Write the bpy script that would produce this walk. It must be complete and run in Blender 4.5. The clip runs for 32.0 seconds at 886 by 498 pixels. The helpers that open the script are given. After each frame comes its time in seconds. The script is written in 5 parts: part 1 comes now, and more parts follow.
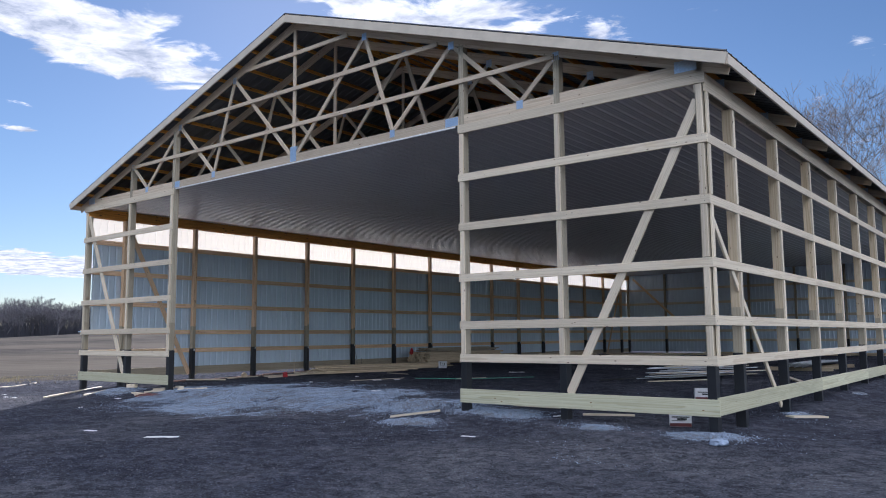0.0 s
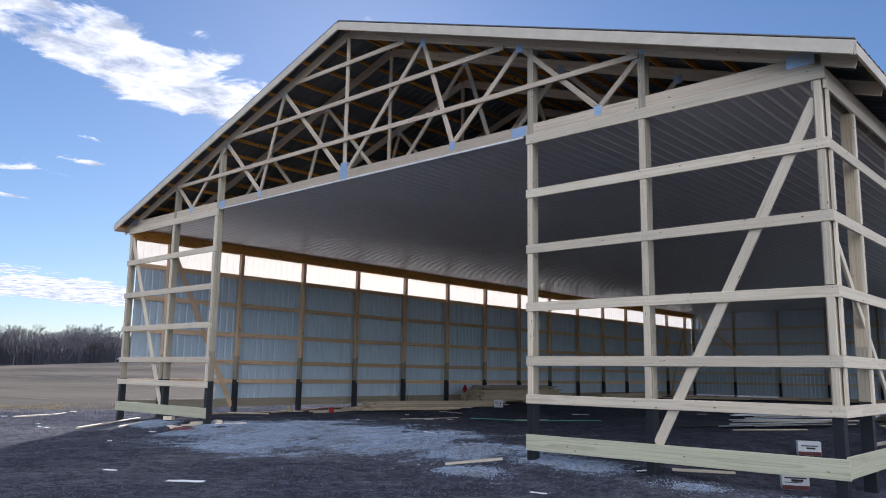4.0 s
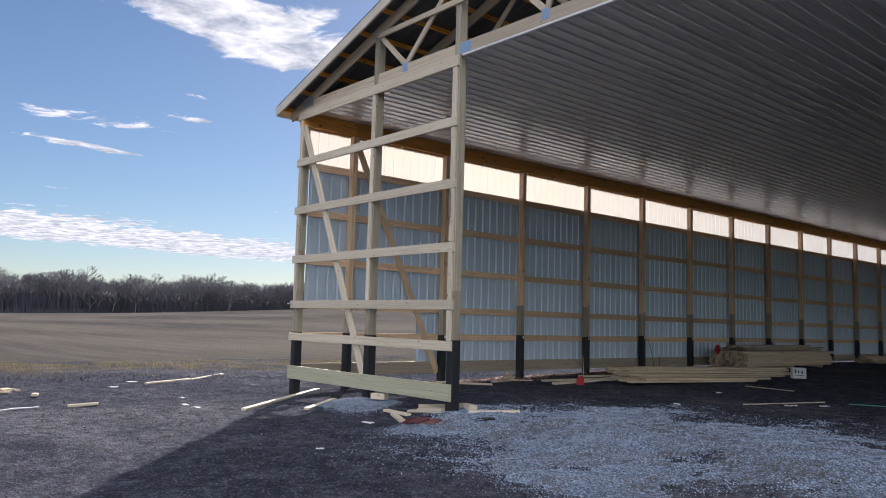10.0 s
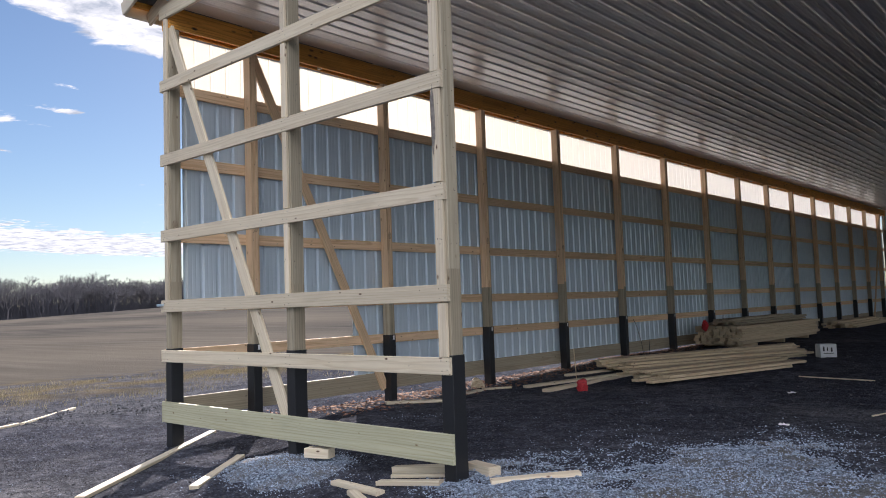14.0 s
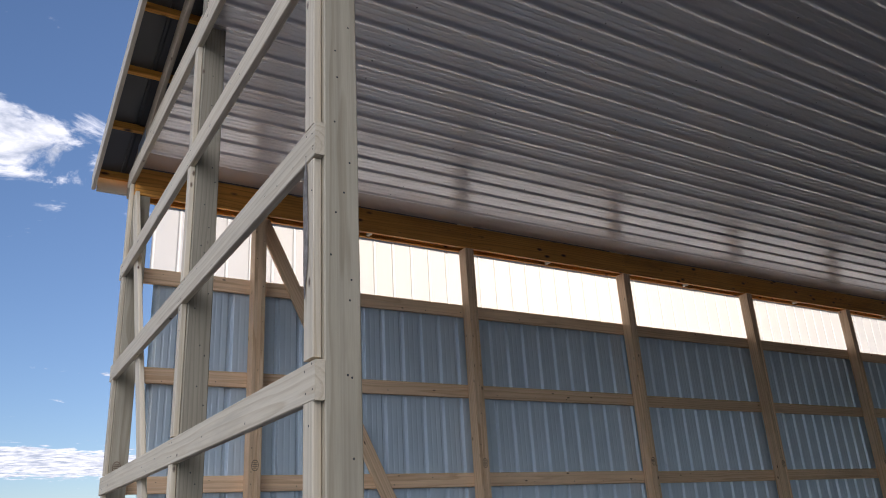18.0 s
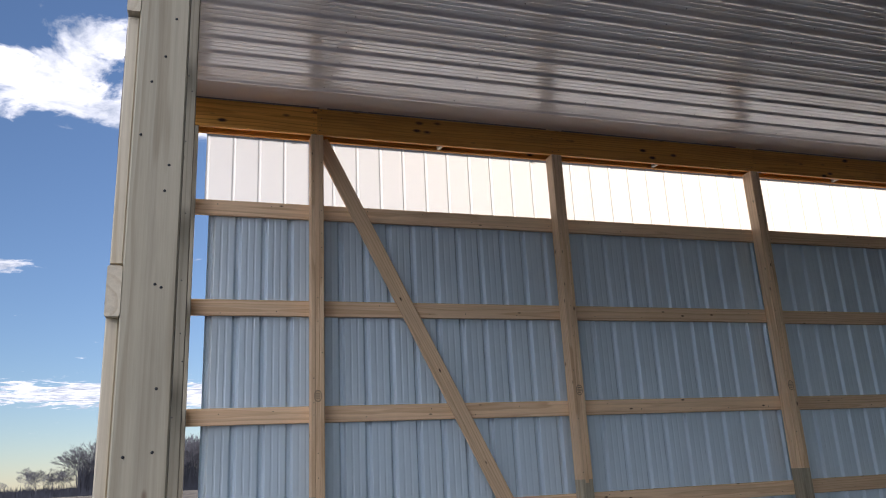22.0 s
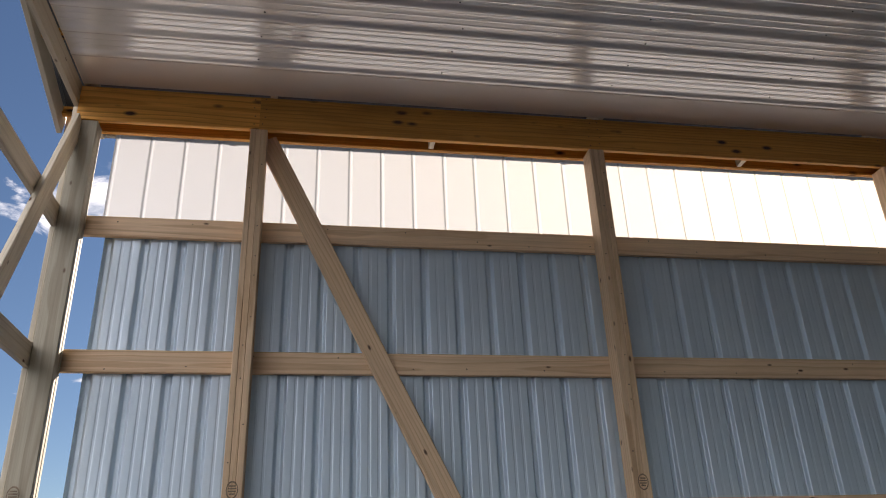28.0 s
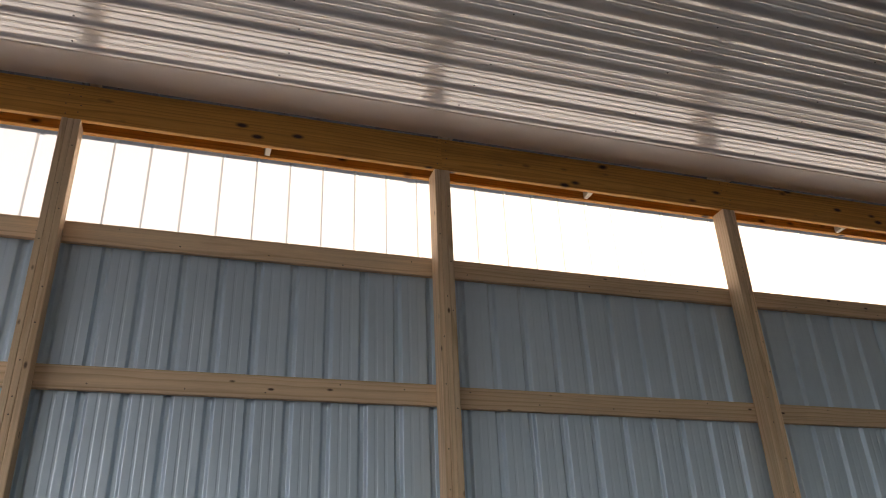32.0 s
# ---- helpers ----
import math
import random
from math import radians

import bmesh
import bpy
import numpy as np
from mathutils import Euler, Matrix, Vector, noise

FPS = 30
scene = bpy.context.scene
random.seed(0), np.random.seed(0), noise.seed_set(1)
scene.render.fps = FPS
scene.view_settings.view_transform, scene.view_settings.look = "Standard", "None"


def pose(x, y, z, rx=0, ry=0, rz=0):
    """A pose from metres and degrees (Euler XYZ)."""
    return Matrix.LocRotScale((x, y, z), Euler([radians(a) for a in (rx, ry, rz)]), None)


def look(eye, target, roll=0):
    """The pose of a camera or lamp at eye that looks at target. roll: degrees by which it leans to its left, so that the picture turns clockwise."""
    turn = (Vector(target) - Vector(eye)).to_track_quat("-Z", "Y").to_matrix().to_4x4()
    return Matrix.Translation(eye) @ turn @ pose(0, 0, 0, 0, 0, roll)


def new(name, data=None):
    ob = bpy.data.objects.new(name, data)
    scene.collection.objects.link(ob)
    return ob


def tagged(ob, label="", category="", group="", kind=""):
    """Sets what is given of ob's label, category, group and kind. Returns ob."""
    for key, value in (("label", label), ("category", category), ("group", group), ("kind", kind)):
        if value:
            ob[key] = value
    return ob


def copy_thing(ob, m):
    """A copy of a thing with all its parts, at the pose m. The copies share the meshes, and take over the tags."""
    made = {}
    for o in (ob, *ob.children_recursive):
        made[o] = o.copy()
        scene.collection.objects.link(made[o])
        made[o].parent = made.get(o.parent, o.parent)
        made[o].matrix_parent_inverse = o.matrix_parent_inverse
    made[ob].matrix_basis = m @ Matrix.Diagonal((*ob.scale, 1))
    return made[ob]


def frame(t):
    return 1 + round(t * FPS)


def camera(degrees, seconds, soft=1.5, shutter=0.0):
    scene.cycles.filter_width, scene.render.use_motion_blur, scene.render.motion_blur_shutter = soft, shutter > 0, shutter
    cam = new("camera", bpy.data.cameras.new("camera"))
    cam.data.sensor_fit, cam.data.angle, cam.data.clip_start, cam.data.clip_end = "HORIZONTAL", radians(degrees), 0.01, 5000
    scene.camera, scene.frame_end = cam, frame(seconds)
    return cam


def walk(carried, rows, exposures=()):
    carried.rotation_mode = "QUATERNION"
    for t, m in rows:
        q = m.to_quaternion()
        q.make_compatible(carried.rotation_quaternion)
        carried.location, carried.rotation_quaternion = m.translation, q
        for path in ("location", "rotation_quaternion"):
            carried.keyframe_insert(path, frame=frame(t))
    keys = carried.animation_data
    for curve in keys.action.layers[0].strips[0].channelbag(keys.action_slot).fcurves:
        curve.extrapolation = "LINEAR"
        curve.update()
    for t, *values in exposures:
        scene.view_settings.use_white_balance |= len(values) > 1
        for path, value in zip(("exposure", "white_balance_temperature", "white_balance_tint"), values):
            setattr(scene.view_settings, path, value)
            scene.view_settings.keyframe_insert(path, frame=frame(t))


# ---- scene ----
cam = camera(59.92, 32.0, 1.0)
PATH = [
    (0.0, pose(22.121, -11.043, 1.592, 96.46, 0.47, 38.43)),
    (0.5, pose(22.082, -11.046, 1.593, 96.49, 0.44, 37.54)),
    (1.0, pose(22.101, -11.075, 1.602, 96.79, 0.31, 36.21)),
    (1.5, pose(22.065, -11.058, 1.602, 97.26, 0.13, 34.89)),
    (2.0, pose(22.082, -10.952, 1.602, 97.63, -0.22, 34.58)),
    (2.5, pose(22.018, -10.828, 1.606, 98.09, -0.52, 35.83)),
    (3.0, pose(21.826, -10.624, 1.588, 98.44, -0.72, 38.17)),
    (3.5, pose(21.444, -10.308, 1.581, 98.90, -0.85, 40.30)),
    (5.5, pose(19.194, -8.717, 1.659, 98.26, -0.87, 47.04)),
    (6.0, pose(18.492, -8.389, 1.699, 97.74, -0.98, 49.07)),
    (6.5, pose(17.659, -8.167, 1.758, 96.92, -1.26, 51.65)),
    (7.0, pose(16.938, -8.040, 1.771, 96.32, -0.78, 52.86)),
    (7.5, pose(16.235, -7.957, 1.745, 95.68, -0.69, 53.27)),
    (8.0, pose(15.537, -7.848, 1.703, 94.98, -0.82, 53.03)),
    (8.5, pose(14.866, -7.769, 1.657, 94.49, -1.06, 52.34)),
    (9.0, pose(14.226, -7.671, 1.626, 94.42, -1.22, 51.53)),
    (9.5, pose(13.479, -7.489, 1.586, 94.77, -1.40, 50.28)),
    (10.0, pose(12.740, -7.259, 1.551, 95.37, -1.58, 49.28)),
    (10.5, pose(12.123, -7.053, 1.550, 96.03, -1.42, 48.18)),
    (11.0, pose(11.490, -6.797, 1.568, 96.76, -1.00, 47.19)),
    (11.5, pose(10.899, -6.475, 1.574, 97.08, -0.38, 46.18)),
    (12.0, pose(10.342, -6.150, 1.622, 96.88, 0.35, 44.90)),
    (12.5, pose(9.793, -5.849, 1.626, 95.87, 0.85, 43.70)),
    (13.0, pose(9.377, -5.499, 1.625, 94.72, 0.93, 42.65)),
    (13.5, pose(8.957, -5.136, 1.644, 94.01, 1.98, 41.80)),
    (15.5, pose(7.872, -2.953, 1.901, 96.84, 2.18, 43.88)),
    (16.0, pose(7.604, -2.494, 1.935, 99.54, 1.93, 47.82)),
    (16.5, pose(7.382, -2.074, 2.009, 103.47, 2.03, 51.80)),
    (17.0, pose(7.172, -1.634, 2.075, 107.65, 2.55, 54.78)),
    (17.5, pose(6.979, -1.277, 2.096, 109.93, 3.01, 56.84)),
    (18.0, pose(6.959, -1.028, 2.095, 110.50, 3.22, 58.96)),
    (18.5, pose(7.036, -0.754, 2.116, 110.03, 3.41, 61.59)),
    (19.0, pose(7.212, -0.662, 2.081, 107.68, 3.30, 64.59)),
    (19.5, pose(7.472, -0.502, 2.095, 105.82, 3.17, 66.00)),
    (20.0, pose(7.588, -0.259, 2.116, 104.72, 3.53, 66.23)),
    (20.5, pose(7.623, -0.156, 2.122, 103.14, 4.13, 66.37)),
    (21.0, pose(7.606, -0.113, 2.083, 101.45, 3.80, 68.64)),
    (21.5, pose(7.171, 0.010, 2.072, 103.31, 3.19, 71.14)),
    (22.0, pose(6.700, 0.199, 2.111, 106.14, 2.75, 72.56)),
    (22.5, pose(6.291, 0.410, 2.178, 108.23, 2.64, 74.91)),
    (23.0, pose(5.815, 0.609, 2.215, 109.81, 2.09, 76.35)),
    (23.5, pose(5.485, 0.929, 2.230, 111.11, 1.30, 77.80)),
    (24.0, pose(5.168, 1.198, 2.232, 112.25, 0.77, 78.43)),
    (24.5, pose(4.919, 1.424, 2.225, 113.36, 0.81, 78.80)),
    (25.0, pose(4.870, 1.520, 2.177, 114.28, 1.51, 78.87)),
    (25.5, pose(4.865, 1.671, 2.166, 114.83, 1.92, 81.36)),
    (27.5, pose(4.769, 1.595, 2.153, 115.10, 1.35, 84.96)),
    (28.0, pose(4.747, 1.603, 2.165, 114.58, 2.07, 80.58)),
    (28.5, pose(4.811, 1.714, 2.141, 111.14, 1.93, 66.51)),
    (29.0, pose(4.921, 2.197, 2.163, 107.77, 1.68, 52.07)),
    (29.5, pose(4.804, 2.581, 2.150, 108.52, 3.08, 48.10)),
    (30.0, pose(4.658, 3.012, 2.112, 110.49, 4.33, 50.91)),
    (30.5, pose(4.496, 3.507, 2.113, 112.68, 3.88, 59.22)),
    (31.0, pose(4.297, 3.929, 2.141, 115.31, 2.89, 67.68)),
    (31.5, pose(4.313, 4.270, 2.192, 116.88, 2.19, 73.09)),
    (32.0, pose(4.588, 4.533, 2.220, 116.17, 2.16, 72.21)),
]
walk(cam, PATH, [(0.0, 1.05, 5600, 17), (3.0, 1.15, 5600, 17), (6.0, 1.0, 5930, 17), (9.0, 0.92, 5980, 17), (13.0, 1.0, 6180, 17), (16.0, 1.5, 6180, 17), (17.5, 1.15, 6000, 17), (19.0, 1.05, 5930, 17), (21.0, 1.18, 5900, 17), (23.0, 1.15, 6090, 17), (25.0, 1.15, 6330, 17), (28.0, 1.25, 6380, 17), (30.0, 1.82, 6730, 17), (32.0, 1.85, 6780, 17)])

# ---- world, sun ----
SUN_EL, SUN_DIR = 25.0, Vector((-0.755, 0.656, 0))
world = bpy.data.worlds.new("sky")
scene.world = world
world.use_nodes = True


def build_sky():
    nt = world.node_tree
    nt.nodes.clear()
    N, L = nt.nodes.new, nt.links.new
    out, bg = N("ShaderNodeOutputWorld"), N("ShaderNodeBackground")
    sky = N("ShaderNodeTexSky")
    sky.sky_type, sky.sun_disc = "NISHITA", False
    sky.sun_elevation = radians(SUN_EL)
    sky.sun_rotation = math.atan2(SUN_DIR.x, SUN_DIR.y)
    sky.air_density, sky.dust_density, sky.ozone_density = 1.0, 0.1, 3.0
    bg.inputs["Strength"].default_value = SKY_STRENGTH
    tc = N("ShaderNodeTexCoord")
    # clouds lie on a flat layer above: the way divided by its height
    sep = N("ShaderNodeSeparateXYZ")
    L(tc.outputs["Generated"], sep.inputs[0])
    mx = N("ShaderNodeMath"); mx.operation = "MAXIMUM"; mx.inputs[1].default_value = 0.02
    L(sep.outputs["Z"], mx.inputs[0])
    div = N("ShaderNodeVectorMath"); div.operation = "DIVIDE"
    comb = N("ShaderNodeCombineXYZ")
    for i in range(3):
        L(mx.outputs[0], comb.inputs[i])
    L(tc.outputs["Generated"], div.inputs[0]); L(comb.outputs[0], div.inputs[1])

    def noise_tex(scale, detail, rough, stretch, dist=0.0):
        m = N("ShaderNodeMapping"); m.inputs["Scale"].default_value = stretch
        m.inputs["Rotation"].default_value = (0, 0, radians(-35))
        L(div.outputs[0], m.inputs[0])
        t = N("ShaderNodeTexNoise")
        t.inputs["Scale"].default_value, t.inputs["Detail"].default_value = scale, detail
        t.inputs["Roughness"].default_value, t.inputs["Distortion"].default_value = rough, dist
        L(m.outputs[0], t.inputs["Vector"])
        return t.outputs[0]

    raw = noise_tex(3.6, 9, 0.60, (1, 1.15, 1), 0.45)
    wide = N("ShaderNodeMath"); wide.operation = "MULTIPLY_ADD"
    wide.inputs[1].default_value, wide.inputs[2].default_value = 1.9, -0.54
    L(raw, wide.inputs[0])
    wisps = wide.outputs[0]
    total = None
    for c, ax, rad_u, rad_v, gain in CLOUDS:
        # each bank: centre on the layer, direction of its length, half length, half width
        sub = N("ShaderNodeVectorMath"); sub.operation = "SUBTRACT"
        sub.inputs[1].default_value = (c[0], c[1], 1)
        L(div.outputs[0], sub.inputs[0])
        u = N("ShaderNodeVectorMath"); u.operation = "DOT_PRODUCT"
        u.inputs[1].default_value = (math.cos(ax) / rad_u, math.sin(ax) / rad_u, 0)
        v = N("ShaderNodeVectorMath"); v.operation = "DOT_PRODUCT"
        v.inputs[1].default_value = (-math.sin(ax) / rad_v, math.cos(ax) / rad_v, 0)
        L(sub.outputs[0], u.inputs[0]); L(sub.outputs[0], v.inputs[0])
        cb = N("ShaderNodeCombineXYZ")
        L(u.outputs["Value"], cb.inputs[0]); L(v.outputs["Value"], cb.inputs[1])
        ln = N("ShaderNodeVectorMath"); ln.operation = "LENGTH"
        L(cb.outputs[0], ln.inputs[0])
        mr = N("ShaderNodeMapRange"); mr.interpolation_type = "SMOOTHSTEP"
        mr.inputs["From Min"].default_value, mr.inputs["From Max"].default_value = 0.15, 1.35
        mr.inputs["To Min"].default_value, mr.inputs["To Max"].default_value = gain, 0.0
        L(ln.outputs["Value"], mr.inputs["Value"])
        if total is None:
            total = mr.outputs[0]
        else:
            ad = N("ShaderNodeMath"); ad.operation = "MAXIMUM"
            L(total, ad.inputs[0]); L(mr.outputs[0], ad.inputs[1])
            total = ad.outputs[0]
    low = N("ShaderNodeMath"); low.operation = "ADD"
    L(wisps, low.inputs[0]); L(total, low.inputs[1])
    cov = N("ShaderNodeMapRange"); cov.interpolation_type = "SMOOTHSTEP"
    cov.inputs["From Min"].default_value, cov.inputs["From Max"].default_value = 0.72, 0.95
    L(low.outputs[0], cov.inputs["Value"])
    # cloud colour: white with grey, softly mottled bellies
    belly = noise_tex(6.5, 9, 0.62, (1, 1, 1), 0.3)
    ramp = N("ShaderNodeValToRGB")
    ramp.color_ramp.elements[0].position, ramp.color_ramp.elements[0].color = 0.36, (14.0, 15.2, 17.0, 1)
    ramp.color_ramp.elements[1].position, ramp.color_ramp.elements[1].color = 0.60, (33.0, 32.2, 31.4, 1)
    L(belly, ramp.inputs[0])
    # clouds near the sun show their shaded side; unseen ones opposite are brightened as fill
    near = N("ShaderNodeVectorMath"); near.operation = "DOT_PRODUCT"
    near.inputs[1].default_value = SUN_DIR.normalized()
    L(tc.outputs["Generated"], near.inputs[0])
    shade = N("ShaderNodeMapRange"); shade.interpolation_type = "SMOOTHSTEP"
    shade.inputs["From Min"].default_value, shade.inputs["From Max"].default_value = -0.5, 0.45
    shade.inputs["To Min"].default_value, shade.inputs["To Max"].default_value = 1.35, 0.42
    L(near.outputs["Value"], shade.inputs["Value"])
    dim = N("ShaderNodeVectorMath"); dim.operation = "SCALE"
    L(ramp.outputs[0], dim.inputs[0]); L(shade.outputs[0], dim.inputs["Scale"])
    mix = N("ShaderNodeMix"); mix.data_type = "RGBA"
    L(cov.outputs[0], mix.inputs["Factor"])
    L(sky.outputs[0], mix.inputs["A"]); L(dim.outputs[0], mix.inputs["B"])
    L(mix.outputs["Result"], bg.inputs["Color"])
    L(bg.outputs[0], out.inputs["Surface"])


SKY_STRENGTH = 0.0415
CLOUDS = [
    ((-2.40, 1.12), radians(105), 0.88, 0.34, 0.76),
    ((-2.02, -0.22), radians(97), 0.72, 0.34, 0.60),
    ((-1.42, 1.85), radians(57), 0.65, 0.24, 0.68),
    ((-4.8, 0.5), radians(100), 0.35, 0.12, 0.44),
    ((-4.2, 1.2), radians(90), 0.50, 0.20, 0.50),
    ((-3.8, 1.5), radians(104), 0.22, 0.11, 0.50),
    ((-4.9, 1.3), radians(95), 0.60, 0.15, 0.48),
    ((-3.8, -0.9), radians(105), 0.40, 0.2, 0.38),
    ((-10.4, 2.8), radians(104), 7.5, 1.9, 0.93),
    # unseen banks behind the view, added to fill the shade with light
    ((1.7, -1.3), radians(-40), 3.4, 2.2, 0.58),
    ((6.0, -4.0), radians(-40), 8.0, 5.0, 0.58),
    ((0.2, -1.6), radians(10), 1.8, 1.2, 0.53),
    ((5.0, 2.5), radians(60), 5.0, 3.4, 0.58),
    ((1.2, 0.1), radians(20), 1.3, 0.8, 0.50),
]
build_sky()
sun = new("sun", bpy.data.lights.new("sun", "SUN"))
sun.data.energy, sun.data.angle, sun.data.color = 5.0, radians(0.53), (1.0, 0.90, 0.76)
sun.matrix_world = look(Vector((0, 0, 0)), -(SUN_DIR.normalized() * math.cos(radians(SUN_EL)) + Vector((0, 0, math.sin(radians(SUN_EL))))))

# ---- materials ----


def nodes_of(name):
    mat = bpy.data.materials.new(name)
    mat.use_nodes = True
    nt = mat.node_tree
    return mat, nt, nt.nodes.new, nt.links.new, nt.nodes["Principled BSDF"]


def coords(nt, scale=(1, 1, 1), world_space=False, shift=True):
    """Object space stretched by scale, moved by a random amount for each object; or world space."""
    N, L = nt.nodes.new, nt.links.new
    m = N("ShaderNodeMapping")
    m.inputs["Scale"].default_value = scale
    if world_space:
        L(N("ShaderNodeNewGeometry").outputs["Position"], m.inputs[0])
        return m.outputs[0]
    tc = N("ShaderNodeTexCoord")
    if shift:
        oi, mu, ad = N("ShaderNodeObjectInfo"), N("ShaderNodeMath"), N("ShaderNodeVectorMath")
        mu.operation, ad.operation = "MULTIPLY", "ADD"
        mu.inputs[1].default_value = 37.0
        L(oi.outputs["Random"], mu.inputs[0])
        L(tc.outputs["Object"], ad.inputs[0])
        L(mu.outputs[0], ad.inputs[1])
        L(ad.outputs[0], m.inputs[0])
    else:
        L(tc.outputs["Object"], m.inputs[0])
    return m.outputs[0]


def tex_noise(nt, vec, scale, detail=4, rough=0.5, dist=0.0):
    t = nt.nodes.new("ShaderNodeTexNoise")
    t.inputs["Scale"].default_value, t.inputs["Detail"].default_value = scale, detail
    t.inputs["Roughness"].default_value, t.inputs["Distortion"].default_value = rough, dist
    nt.links.new(vec, t.inputs["Vector"])
    return t.outputs[0]


def ramp(nt, fac, *stops):
    r = nt.nodes.new("ShaderNodeValToRGB")
    el = r.color_ramp.elements
    while len(el) < len(stops):
        el.new(0.5)
    for e, (p, c) in zip(el, stops):
        e.position = p
        e.color = (*c, 1) if len(c) == 3 else c
    nt.links.new(fac, r.inputs[0])
    return r.outputs[0]


def blend(nt, a, b, fac, mode="MIX"):
    m = nt.nodes.new("ShaderNodeMix")
    m.data_type, m.blend_type = "RGBA", mode
    for key, v in (("Factor", fac), ("A", a), ("B", b)):
        s = m.inputs[key]
        if isinstance(v, (int, float)):
            s.default_value = v
        elif isinstance(v, tuple):
            s.default_value = (*v, 1)
        else:
            nt.links.new(v, s)
    return m.outputs["Result"]


def bump(nt, height, strength, distance, bsdf):
    b = nt.nodes.new("ShaderNodeBump")
    b.inputs["Strength"].default_value, b.inputs["Distance"].default_value = strength, distance
    nt.links.new(height, b.inputs["Height"])
    nt.links.new(b.outputs[0], bsdf.inputs["Normal"])


def lumber_mat(name, light, mid, dark, knot=(0.10, 0.05, 0.025), rough=0.62, stain=0.55, knot_r=0.07):
    """Softwood: growth rings stretched along the board's X, knots, and a tint of its own for each board."""
    mat, nt, N, L, b = nodes_of(name)
    # the pith lies a hand's breadth beside the board, so the rings come out as arches and long stripes
    tc, oi, mu, ad = N("ShaderNodeTexCoord"), N("ShaderNodeObjectInfo"), N("ShaderNodeVectorMath"), N("ShaderNodeVectorMath")
    mu.operation = "MULTIPLY_ADD"
    mu.inputs[1].default_value, mu.inputs[2].default_value = (37.0, 0.16, -0.12), (0.0, -0.03, 0.09)
    L(oi.outputs["Random"], mu.inputs[0])
    L(tc.outputs["Object"], ad.inputs[0]); L(mu.outputs[0], ad.inputs[1])
    mp = N("ShaderNodeMapping")
    mp.inputs["Scale"].default_value = (0.6, 5.6, 5.6)
    L(ad.outputs[0], mp.inputs[0])
    v = mp.outputs[0]
    rings = N("ShaderNodeTexWave")
    rings.wave_type, rings.rings_direction, rings.wave_profile = "RINGS", "X", "SAW"
    rings.inputs["Scale"].default_value, rings.inputs["Distortion"].default_value = 2.2, 9.0
    rings.inputs["Detail"].default_value, rings.inputs["Detail Scale"].default_value = 2.5, 0.6
    L(v, rings.inputs["Vector"])
    fine = tex_noise(nt, coords(nt, (2.0, 60, 60)), 4.0, 5, 0.6)
    col = ramp(nt, rings.outputs[0], (0.0, light), (0.55, tuple((p + q) / 2 for p, q in zip(light, mid))), (0.74, tuple(0.45 * p + 0.55 * q for p, q in zip(mid, dark))), (0.86, tuple(0.25 * p + 0.75 * q for p, q in zip(mid, dark))), (0.94, light))
    var = tex_noise(nt, coords(nt, (0.7, 5, 5)), 1.2, 3, 0.5)
    col = blend(nt, col, mid, ramp(nt, var, (0.35, (0.45, 0.45, 0.45)), (0.65, (0.0, 0.0, 0.0))))
    col = blend(nt, col, ramp(nt, fine, (0.3, tuple(0.72 * c for c in mid)), (0.7, light)), 0.30)
    streak = tex_noise(nt, coords(nt, (0.22, 16, 16)), 2.6, 5, 0.65, 0.2)
    col = blend(nt, col, tuple(0.62 * c for c in dark), ramp(nt, streak, (0.48, (0, 0, 0)), (0.78, (0.45, 0.45, 0.45))))
    col = blend(nt, col, tuple(min(1, 1.1 * c) for c in light), ramp(nt, streak, (0.28, (0.35, 0.35, 0.35)), (0.45, (0, 0, 0))))
    # knots
    vk = coords(nt, (2.6, 6.0, 6.0))
    vo = N("ShaderNodeTexVoronoi")
    vo.inputs["Scale"].default_value, vo.inputs["Randomness"].default_value = 1.5, 1.0
    L(vk, vo.inputs["Vector"])
    col = blend(nt, col, knot, ramp(nt, vo.outputs["Distance"], (knot_r * 0.6, (1, 1, 1)), (knot_r * 1.4, (0, 0, 0))))
    # stains and weathering
    st = tex_noise(nt, coords(nt, (0.6, 3, 3)), 1.6, 4, 0.6)
    col = blend(nt, col, tuple(0.55 * c for c in mid), ramp(nt, st, (0.55, (0, 0, 0)), (0.8, (stain, stain, stain))))
    hsv = N("ShaderNodeHueSaturation")
    oi = N("ShaderNodeObjectInfo")
    mr = N("ShaderNodeMapRange")
    mr.inputs["To Min"].default_value, mr.inputs["To Max"].default_value = 0.82, 1.14
    hsv.inputs["Saturation"].default_value = 1.05
    L(oi.outputs["Random"], mr.inputs["Value"]); L(mr.outputs[0], hsv.inputs["Value"])
    L(col, hsv.inputs["Color"])
    L(hsv.outputs[0], b.inputs["Base Color"])
    b.inputs["Roughness"].default_value = rough
    bump(nt, blend(nt, fine, rings.outputs[0], 0.4), 0.25, 0.002, b)
    return mat


